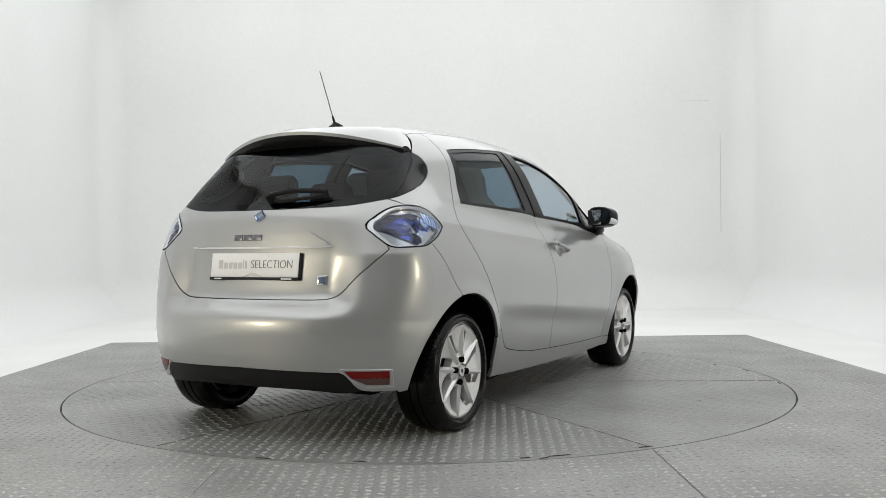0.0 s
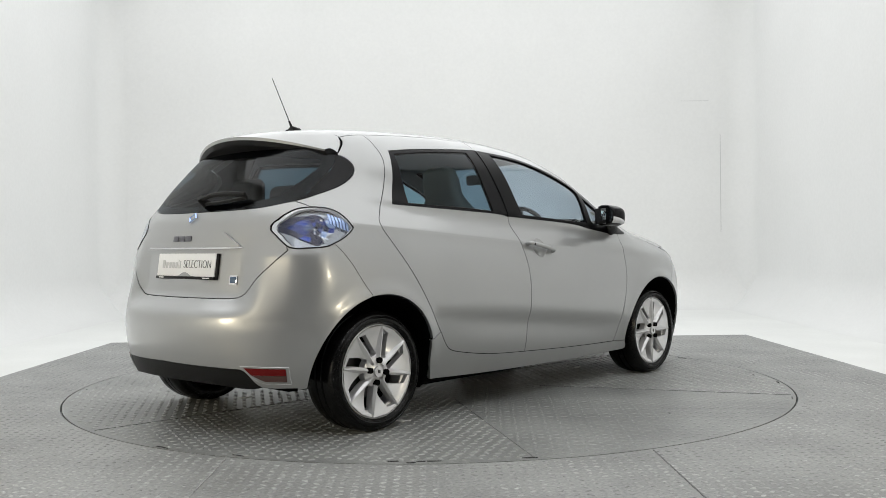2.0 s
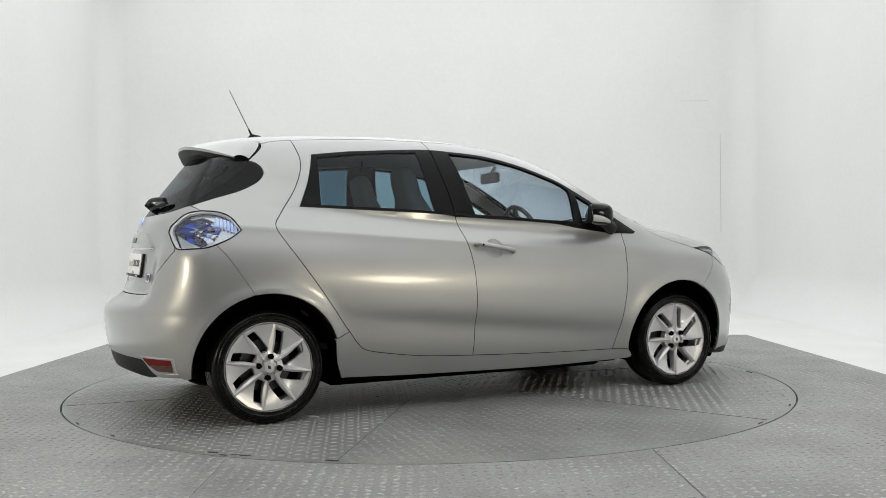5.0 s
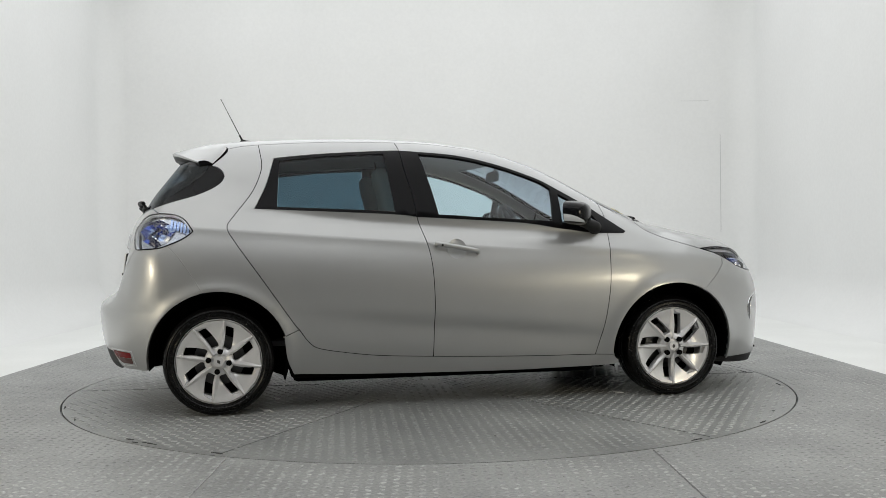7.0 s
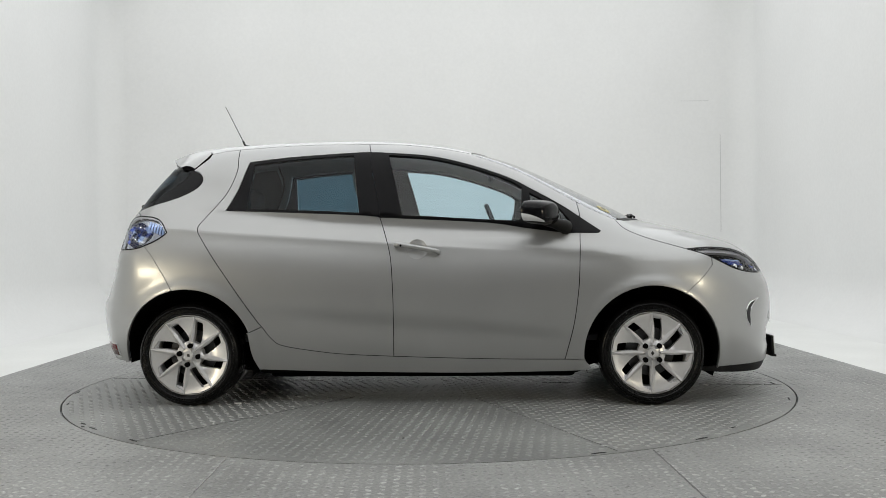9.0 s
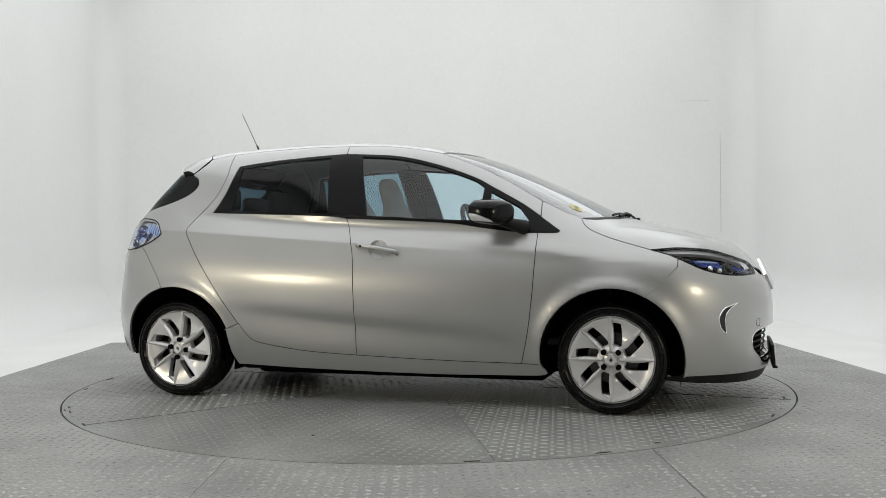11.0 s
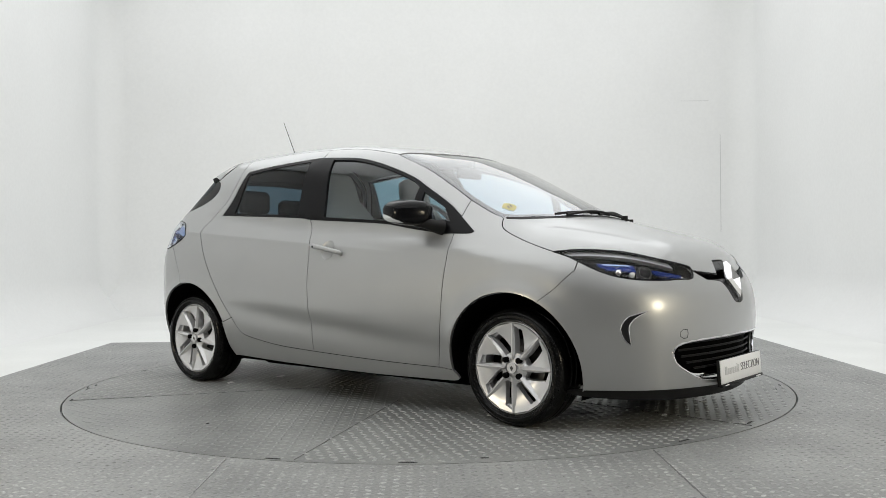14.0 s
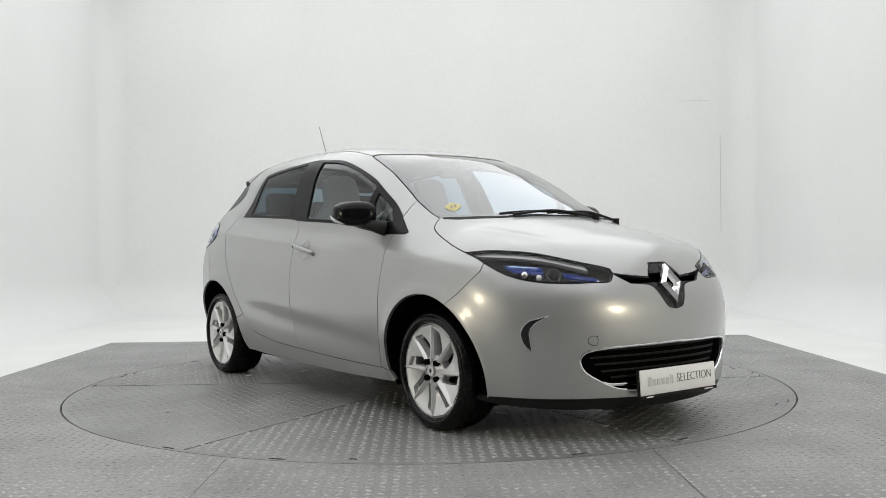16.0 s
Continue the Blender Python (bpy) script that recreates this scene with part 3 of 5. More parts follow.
ROOF_EDGE_R = seg("side", (-0.296, 1.497), (-0.7, 1.497), (-1.077, 1.478))
ROOF_EDGE_Q = seg("side", (-1.077, 1.478), (-1.17, 1.468), (-1.243, 1.452))
GATE_ROOF = seg("side", (-1.243, 1.452), (-1.255, 1.42), (-1.331, 1.35))
ARCH_R, ARCH_F = arch(AXLES[0], 0.41, 0.243), arch(AXLES[1], 0.19, 0.24)
LAMP_T_OUT = np.vstack([seg("side", (-1.55, 0.908), (-1.50, 0.928), (-1.452, 0.955), (-1.422, 0.98)), seg("side", (-1.422, 0.985), (-1.465, 1.045), (-1.52, 1.071), (-1.6, 1.079))])
LAMP_T_IN = seg("rear", (-0.694, 1.078), (-0.644, 1.067), (-0.586, 1.023), (-0.557, 0.985), (-0.602, 0.946), (-0.666, 0.9))
LAMP_T_LOW = seg("rear", (-0.666, 0.9), (-0.69, 0.890), (-0.712, 0.886))
LAMP_T_LOW = np.vstack([LAMP_T_LOW, seg("side", (LAMP_T_LOW[-1][0], 0.886), (-1.60, 0.893), (-1.55, 0.908))])
FIN_LOW = seg("side", (-1.641, 1.109), (-1.537, 1.143), (-1.40, 1.185), (-1.30, 1.235), (-1.262, 1.285), (-1.285, 1.33), (-1.331, 1.35))
Q_BUMP = seg("side", (-1.55, 0.908), (-1.505, 0.86), (-1.454, 0.788), (-1.371, 0.657))
GATE_LOW = seg("rear", (0, 0.653), (-0.257, 0.653), (-0.391, 0.655), (-0.449, 0.667), (-0.495, 0.696), (-0.555, 0.757), (-0.626, 0.825), (-0.679, 0.878))
REAR_GLASS_LOW = seg("rear", (0, 1.072), (-0.2, 1.073), (-0.41, 1.079), (-0.512, 1.09), (-0.616, 1.109))
REAR_GLASS_SIDE = seg("side", (-1.641, 1.109), (-1.550, 1.172), (-1.438, 1.246), (-1.366, 1.307), (-1.345, 1.352))
REAR_GLASS_TOP = seg("rear", (-0.556, 1.352), (-0.427, 1.375), (-0.2, 1.39), (0, 1.392))
BON_SIDE = seg("side", (1.121, 1.032), (1.15, 0.99), (1.199, 0.958), (1.302, 0.917), (1.463, 0.868), (1.50, 0.858))
LAMP_F_TOP = seg("top", (1.50, -0.747), (1.56, -0.722), (1.699, -0.652), (1.818, -0.553), (1.914, -0.438), (1.989, -0.302))
LAMP_F_LOW = seg("front", (-0.747, 0.853), (-0.744, 0.805), (-0.709, 0.757), (-0.651, 0.731), (-0.56, 0.72), (-0.426, 0.719), (-0.333, 0.724), (-0.302, 0.757))
F_BUMP = seg("side", (1.631, 0.77), (1.556, 0.69), (1.468, 0.617))
LOW_AT = int(np.argmin(np.linalg.norm(LAMP_F_LOW - F_BUMP[0], axis=1)))
BAND_TOP = seg("front", (-0.302, 0.757), (-0.2, 0.744), (-0.112, 0.736))
SCREEN_LOW = seg("top", (1.141, -0.613), (1.2, -0.54), (1.28, -0.35), (1.325, -0.15), (1.335, 0))
SCREEN_TOP = seg("top", (0.30, -0.522), (0.37, -0.3), (0.41, -0.12), (0.42, 0))


def build_skin():
    panel("front_door", "side", [cat(DOOR_FOOT_F, F_SEAM, BELT_F[::-1], B_SEAM[::-1])], PAINT, car)
    panel("front_door_frame", "side", [cat(WIN_TOP_F, F_SEAM_UP[len(F_SEAM_UP) // 2:], A_EDGE, ROOF_EDGE_F, B_ROOF[::-1])], PAINT, car)
    panel("rear_door", "side", [cat(DOOR_FOOT_R, REAR_SEAM, ROOF_EDGE_R[::-1], B_ROOF[::-1], WIN_TOP_R[::-1], WIN_REAR_EDGE[::-1], BELT_R[::-1], B_SEAM[::-1])], PAINT, car)
    q_arch = [p for p in ARCH_R if p[0] > -1.371]
    panel("rear_quarter", "side", [cat(REAR_SEAM, ROOF_EDGE_Q, GATE_ROOF, FIN_LOW[::-1], seg("side", (-1.641, 1.109), (-1.60, 1.079)), LAMP_T_OUT[::-1], Q_BUMP, seg("side", *q_arch[::-1]), seg("side", (-0.951, 0.412), (-0.87, 0.448)))], PAINT, car)
    panel("sill", "side", [cat(DOOR_FOOT_R[::-1], DOOR_FOOT_F, seg("side", (0.817, 0.255), (0.925, 0.252)), seg("side", (0.925, 0.252), (0.94, 0.195), (0.6, 0.182), (0.19, 0.178), (-0.44, 0.186), (-0.90, 0.2)), seg("side", (-0.90, 0.2), (-0.935, 0.29), (-0.951, 0.412)), seg("side", (-0.951, 0.412), (-0.87, 0.448)))], PAINT, car)
    f_arch = [p for p in ARCH_F if p[0] < 1.468]
    panel("front_fender", "side", [cat(F_SEAM, F_SEAM_UP, A_EDGE_LOW[::-1], BON_SIDE, LAMP_F_LOW[:LOW_AT + 1], F_BUMP, seg("side", *f_arch), seg("side", (0.925, 0.252), (0.817, 0.255)))], PAINT, car)
    panel("bonnet", "top", [both(cat(SCREEN_LOW[::-1], BON_SIDE, LAMP_F_TOP, BAND_TOP, seg("front", (-0.112, 0.736), (-0.06, 0.80)), seg("front", (-0.06, 0.80), (0, 0.802))))], PAINT, car, mirror=False)
    panel("roof", "top", [both(cat(SCREEN_TOP[::-1], ROOF_EDGE_F, ROOF_EDGE_R, ROOF_EDGE_Q, seg("top", (-1.243, -0.474), (-1.29, -0.40), (-1.335, -0.25), (-1.35, 0))))], PAINT, car, mirror=False, gap=0.001)
    panel("windscreen", "top", [both(cat(SCREEN_TOP[::-1], A_EDGE[::-1], A_EDGE_LOW[::-1], SCREEN_LOW))], SCREEN, car, "clear curved windscreen", mirror=False, shadow=False, fold=0, off=-0.004, gap=0)
    panel("tailgate", "tail", [both(cat(REAR_GLASS_LOW, seg("side", (-1.641, 1.109), (-1.60, 1.079)), LAMP_T_IN, seg("rear", (-0.666, 0.9), (-0.679, 0.878)), GATE_LOW[::-1]))], PAINT, car, mirror=False, step=0.02)
    panel("rear_window", "tail", [both(cat(REAR_GLASS_LOW, REAR_GLASS_SIDE, REAR_GLASS_TOP))], REAR_TINT, car, "dark tinted rear window", mirror=False, shadow=False, fold=0, off=-0.003)
    panel("rear_side_fin", "side", [cat(FIN_LOW, REAR_GLASS_SIDE[::-1])], BLACK, car, "gloss black fin beside the rear window", off=-0.002)
    b_arch = [p for p in ARCH_R if p[0] < -1.371]
    foot = seg("rear", (0, 0.346), (-0.294, 0.339), (-0.46, 0.334), (-0.518, 0.325), (-0.56, 0.262), (-0.60, 0.247), (-0.70, 0.245))
    panel("rear_bumper", "tail", [both(cat(GATE_LOW, LAMP_T_LOW, Q_BUMP, seg("side", *b_arch), seg("side", b_arch[-1], (-1.70, 0.235)), foot[::-1]))], PAINT, car, mirror=False, step=0.02)
    panel("rear_valance", "tail", [both(cat(foot[: int(len(foot) * 0.80)], seg("rear", (-0.575, 0.245), (-0.50, 0.235), (-0.3, 0.25), (0, 0.255))))], TRIM, car, "black plastic rear valance", mirror=False, off=-0.004)
    n_arch = [p for p in ARCH_F if p[0] > 1.468]
    bottom = seg("front", (0, 0.195), (-0.398, 0.204), (-0.627, 0.206), (-0.753, 0.205))
    grille = cat(seg("front", (0, 0.441), (-0.31, 0.434), (-0.44, 0.424), (-0.49, 0.405), (-0.503, 0.375), (-0.49, 0.34), (-0.454, 0.305), (-0.352, 0.252), (-0.25, 0.235), (0, 0.232)))
    chin = seg("front", (-0.302, 0.757), (-0.333, 0.724), (-0.147, 0.706), (-0.105, 0.69), (-0.075, 0.64), (-0.05, 0.603), (0, 0.593))[8:]
    panel("front_bumper", "nose", [both(cat(bottom, seg("side", *n_arch), F_BUMP[::-1], LAMP_F_LOW[LOW_AT:], chin)), both(grille)], PAINT, car, mirror=False, step=0.02)
    panel("front_band", "nose", [both(cat(BAND_TOP, seg("front", (-0.112, 0.736), (-0.06, 0.80)), seg("front", (-0.06, 0.80), (0, 0.802)), chin[::-1]))], GROUND, car, "dark satin band round the front emblem", mirror=False, off=-0.003)
    panel("front_lip", "nose", [both(cat(bottom, seg("front", (-0.753, 0.205), (-0.74, 0.17), (-0.5, 0.15), (0, 0.14))))], TRIM, car, "black plastic lower lip", mirror=False, off=-0.006)
    panel("headlamp", "nose", [cat(LAMP_F_TOP, LAMP_F_LOW[::-1])], HEAD_LENS, car, "slim clear headlamp lens", shadow=False, fold=0)
    panel("tail_lamp", "side", [cat(LAMP_T_OUT, LAMP_T_IN, LAMP_T_LOW)], LENS, car, "diamond-shaped clear rear lamp lens", shadow=False, fold=0, off=0.004)
    # glazing
    g_rear = seg("side", (-0.978, 1.116), (-0.972, 1.22), (-0.962, 1.377))
    g_rear = cat(g_rear, seg("side", (-0.962, 1.377), (-0.7, 1.405), (-0.375, 1.424)), seg("side", (-0.375, 1.424), (-0.36, 1.3), (-0.33, 1.085)), seg("side", (-0.33, 1.085), (-0.572, 1.099), (-0.978, 1.116)))
    g_front = cat(seg("side", (-0.172, 1.42), (0.064, 1.396), (0.294, 1.340), (0.519, 1.260), (0.592, 1.215)), seg("side", (0.592, 1.215), (0.585, 1.1), (0.583, 1.026)), seg("side", (0.583, 1.026), (0.388, 1.036), (-0.085, 1.066)), seg("side", (-0.085, 1.066), (-0.115, 1.2), (-0.172, 1.42)))
    g_quarter = cat(seg("side", (0.635, 1.185), (0.80, 1.095)), seg("side", (0.80, 1.095), (0.86, 1.02)), seg("side", (0.86, 1.02), (0.64, 1.015)), seg("side", (0.64, 1.015), (0.635, 1.185)))
    panel("rear_door_trim", "side", [cat(BELT_R, WIN_REAR_EDGE, WIN_TOP_R, B_TOP[::-1]), g_rear], SURROUND, car, "satin black window surround", off=-0.002, gap=0.001)
    panel("front_door_trim", "side", [cat(WIN_TOP_F, seg("side", (0.913, 1.045), (1.028, 0.963)), seg("side", (1.028, 0.963), (1.0, 0.952), (0.826, 0.955)), seg("side", (0.826, 0.955), (0.614, 0.983), (0.388, 1.017), (-0.101, 1.047), (-0.21, 1.052)), B_TOP), g_front, g_quarter], SURROUND, car, "satin black window surround with mirror base", off=0.002, gap=0.001)
    panel("rear_side_window", "side", [g_rear], PRIVACY, car, "dark tinted door window", shadow=False, fold=0, off=-0.006)
    panel("front_side_window", "side", [g_front], GLASS, car, "clear door window", shadow=False, fold=0, off=-0.006)
    panel("quarter_window", "side", [g_quarter], GLASS, car, "small clear quarter window", shadow=False, fold=0, off=-0.006)


def build_wheel(ax, sy):
    """Alloy wheel with its tyre; the outer face towards -y."""
    hub = Vector((ax, -0.80, HUB_Z))
    bm = spun(bmesh.new(), [(0.205, 0.17), (0.205, 0.06), (0.215, 0.012), (0.227, 0.004), (0.227, -0.004), (0.2235, -0.006), (0.2195, 0.004), (0.214, 0.02), (0.190, 0.03), (0.190, 0.17)])
    wheel = part("wheel", bm, ALLOY, car, "silver alloy wheel with eight twisted blade spokes", 30)
    r = 0.291
    tyre = spun(bmesh.new(), [(0.219, 0.19), (0.25, 0.2), (0.278, 0.195), (r - 0.003, 0.165), (r, 0.15), (r, 0.118), (r - 0.006, 0.115), (r - 0.006, 0.107), (r, 0.104), (r, 0.075), (r - 0.006, 0.072), (r - 0.006, 0.064), (r, 0.061), (r, 0.03), (r - 0.003, 0.012), (0.282, -0.004), (0.274, -0.013), (0.268, -0.0155), (0.265, -0.013), (0.258, -0.019), (0.246, -0.020), (0.240, -0.016), (0.238, -0.017), (0.233, -0.010), (0.226, 0.0)], 72)
    part("tyre", tyre, RUBBER, wheel, "black rubber tyre", 35)
    disc_bm = spun(bmesh.new(), [(0.0, 0.082), (0.135, 0.082), (0.135, 0.097), (0.0, 0.097)], 40)
    part("brake_disc", disc_bm, STEEL, wheel, "steel brake disc behind the spokes")
    back = spun(bmesh.new(), [(0.0, 0.10), (0.20, 0.10), (0.20, 0.12)], 40)
    part("wheel_backing", back, DARK, wheel, "dark inside of the wheel")
    centre = spun(bmesh.new(), [(0.0, -0.004), (0.02, -0.004), (0.027, 0.0), (0.05, 0.004), (0.075, 0.012), (0.078, 0.05)], 40)
    part("hub", centre, ALLOY, wheel, "silver hub")
    for k in range(8):
        a = k * math.pi / 4 + math.radians(90)
        sp = bmesh.new()
        rows = []
        for i in range(15):
            s = i / 14
            rad = 0.044 + s * 0.1765
            arc = rad * math.pi / 4
            slot = 0.045 * min(1.0, max(0.0, (rad - 0.062) / 0.022)) * min(1.0, max(0.0, (0.205 - rad) / 0.007))   # opening beside the ridge
            near = 0.006 + 0.007 * math.sin(math.pi * min(1, s * 1.15))      # ridge edge that stands over the opening
            far = max(arc - slot - near, near + 0.003)                        # broad blade on the other side
            top = -0.002 - 0.003 * s
            dip = 0.019 * math.sin(math.pi * min(1, s * 1.05)) ** 0.7
            row = [(-near, top + 0.045), (-near, top + 0.004), (-0.002, top - 0.010 + 0.005 * s), (0.002, top - 0.010 + 0.005 * s), (near + 0.003, top + 0.55 * dip), ((near + far) * 0.55, top + 0.8 * dip), (far, top + dip), (far, top + dip + 0.035)]
            rows.append([sp.verts.new((rad * math.cos(a + t / rad), y, rad * math.sin(a + t / rad))) for t, y in row])
        for p, q in zip(rows, rows[1:]):
            for j in range(7):
                sp.faces.new((p[j], p[j + 1], q[j + 1], q[j]))
        part("spoke", sp, ALLOY, wheel, smooth=24)
    for k in range(4):
        a = k * math.pi / 2 + math.pi / 4
        c = Vector((0.054 * math.cos(a), 0, 0.054 * math.sin(a)))
        part("lug_bolt", cyl(bmesh.new(), c + Vector((0, -0.0155, 0)), c + Vector((0, 0.03, 0)), 0.0145, seg=16), DARK, wheel, "recessed dark lug bolt")
    part("hub_cap", cyl(bmesh.new(), (0, -0.0135, 0), (0, 0.01, 0), 0.026, seg=28), ALLOY, wheel, "round silver hub cap")
    part("hub_emblem", box(bmesh.new(), 0, -0.0145, 0, 0.017, 0.004, 0.017, 0.002, Matrix.Diagonal((0.8, 1, 1.15, 1)) @ Matrix.Rotation(0.785, 4, "Y")), STEEL, wheel, "small diamond emblem")
    spin = Matrix.Rotation(math.radians(-36 if ax < 0 else 0), 4, "Y")
    wheel.matrix_basis = Matrix.Translation(hub) @ spin if sy < 0 else Matrix.Translation((ax, 0.80, HUB_Z)) @ Matrix.Rotation(math.pi, 4, "Z")
    return wheel


def build_under():
    bm = bmesh.new()
    box(bm, 0.05, 0, 0.235, 3.3, 1.0, 0.09, 0.03)
    box(bm, 0.0, 0, 0.235, 1.84, 1.46, 0.13, 0.03)
    box(bm, 0.0, 0, 0.20, 1.8, 1.1, 0.15, 0.03)
    box(bm, -1.35, 0, 0.31, 0.8, 0.9, 0.10, 0.03)
    box(bm, 1.45, 0, 0.24, 0.8, 0.9, 0.14, 0.03)
    part("underbody", bm, DARK, car, "dark underbody and battery tray")
    for ax in AXLES:
        for sy in (-1, 1):
            bm = bmesh.new()
            seg_n = 24
            angles = [math.radians((-22 + 220 * i / seg_n) if ax > 0 else (-20 + 208 * i / seg_n)) for i in range(seg_n + 1)]
            edge = lift("side", [(ax + 0.366 * math.cos(a), HUB_Z + 0.366 * math.sin(a)) for a in angles])[:, 1] + 0.012
            rows = [[bm.verts.new((ax + rr * math.cos(a), sy * (-e if yy is None else yy), HUB_Z + rr * math.sin(a))) for a, e in zip(angles, edge)] for rr, yy in ((0.369, None), (0.362, 0.52), (0.0, 0.52))]
            for p, q in zip(rows, rows[1:]):
                for i in range(seg_n):
                    if len({p[i], p[i + 1], q[i + 1], q[i]}) == 4:
                        bm.faces.new((p[i], p[i + 1], q[i + 1], q[i]))
            bmesh.ops.remove_doubles(bm, verts=bm.verts, dist=1e-4)
            part("wheel_liner", bm, DARK, car, "dark wheel arch liner")


build_skin()
for ax in AXLES:
    for sy in (-1, 1):
        build_wheel(ax, sy)
build_under()


def skin_at(kind, u, v, off=0.0):
    p = lift(kind, [(u, v)])
    n = outward(p)
    return Vector(p[0] + n[0] * off), Vector(n[0])


def face_on(p, n):
    """A pose on the skin: its -y looks out, its z up."""
    y = -n.normalized()
    x = y.cross(Vector((0, 0, 1))).normalized()
    z = x.cross(y)
    return Matrix.Translation(p) @ Matrix((x, y, z)).transposed().to_4x4()


def shrunk(loop, s, dx=0.0, dz=0.0):
    c = loop.mean(0)
    return c + (loop - c) * s + np.array([dx, 0, dz])


def fill_shut_lines():
    """Strips added behind every shut line, dark to put shade into the gaps."""
    for line, twice in ((B_SEAM, 1), (B_ROOF, 1), (REAR_SEAM, 1), (DOOR_FOOT_R, 1), (DOOR_FOOT_F, 1), (F_SEAM, 1), (A_EDGE_LOW, 1), (F_SEAM_UP, 1), (Q_BUMP, 1), (F_BUMP, 1), (BON_SIDE, 1), (LAMP_F_TOP, 1),
                        (LAMP_T_OUT, 1), (LAMP_T_IN, 1), (LAMP_F_LOW, 1), (A_EDGE, 1), (GATE_ROOF, 1), (both(GATE_LOW[::-1])[:2 * len(GATE_LOW)], 0), (BAND_TOP, 1), (seg("side", (-0.951, 0.412), (-0.87, 0.448)), 1)):
        tight = line is Q_BUMP or line is F_BUMP
        p = line - outward(line) * (0.0078 if tight else 0.0075)
        # DARK paints the shade of the gap; bumper joints are filled with paint
        rubber, words_on = (PAINT, "narrow silver joint of the bumper") if tight else (DARK, "dark strip added to put shade into a shut line")
        part("seam_fill", tube(bmesh.new(), p, 0.006, 6), rubber, car, words_on)
        if twice:
            part("seam_fill", tube(bmesh.new(), p * MIRRORED, 0.006, 6), rubber, car, words_on)


def build_spoiler():
    ny, ns = 41, 9
    ys = np.linspace(-0.56, 0.56, ny)
    root = lift("top", np.stack([np.interp(np.abs(ys), [0, 0.25, 0.40, 0.474, 0.52, 0.56], [-1.353, -1.338, -1.293, -1.25, -1.268, -1.325]), ys], 1))
    root = root + outward(root) * 0.002
    tip = np.stack([-1.588 + 0.58 * ys ** 2, ys, 1.462 - 0.29 * ys ** 2], 1)
    glass_top = seg("rear", (-0.556, 1.352), (-0.427, 1.37), (-0.2, 1.382), (0, 1.384))
    glass_top = both(glass_top)
    order = np.argsort(glass_top[:, 1])
    under = np.stack([np.interp(ys, glass_top[order, 1], glass_top[order, 0]), ys, np.interp(ys, glass_top[order, 1], glass_top[order, 2])], 1) + np.array([0.02, 0, 0])
    top, low = bmesh.new(), bmesh.new()

    def sheet(bm, rows):
        vs = [[bm.verts.new(p) for p in r] for r in rows]
        for a, b in zip(vs, vs[1:]):
            for i in range(ny - 1):
                bm.faces.new((a[i], a[i + 1], b[i + 1], b[i]))

    rows = []
    for i in range(ns):
        s = i / (ns - 1)
        r = root * (1 - s) + tip * s
        r[:, 2] += 0.012 * math.sin(math.pi * s)
        rows.append(r)
    lip = tip + np.stack([0.004 + 0 * ys, 0 * ys, -0.016 + 0.008 * (np.abs(ys) / 0.56) ** 4], 1)
    sheet(top, rows + [lip])
    drop = (-0.026 + 0.006 * (np.abs(ys) / 0.56) ** 4)[:, None] * np.array([[0.0, 0.0, 1.0]])
    low_rows = [lip + np.array([0.001, 0, 0.001]), lip + np.array([0.012, 0, 0]) + drop, (lip + under) / 2 + np.array([0, 0, -0.004]), under]
    sheet(low, low_rows)
    header = both(cat(seg("top", (-1.35, 0), (-1.335, -0.25), (-1.29, -0.40), (-1.243, -0.474)), GATE_ROOF, REAR_GLASS_TOP))
    panel("gate_header", "top", [header], BLACK, car, "black strip between roof and rear window", mirror=False, off=-0.006, fold=0, gap=0, step=0.03)
    sp = part("spoiler", top, PAINT, car, "silver roof spoiler over the rear window", 50)
    part("spoiler_underside", low, TRIM, sp, "gloss black spoiler underside", 50)
    for sy in (-1, 1):
        i = 0 if sy < 0 else ny - 1
        bm = bmesh.new()
        rim = [r[i] for r in rows] + [low_rows[1][i], low_rows[2][i], low_rows[3][i]]
        bm.faces.new([bm.verts.new(p) for p in rim])
        part("spoiler_cheek", bm, BLACK, sp, "black spoiler end")
    part("brake_light", box(bmesh.new(), -1.562, -0.02, 1.433, 0.012, 0.20, 0.010, 0.003), mat("brake_lens", (0.16, 0.03, 0.03), 0.2, coat=0.5), sp, "dark red high brake light")


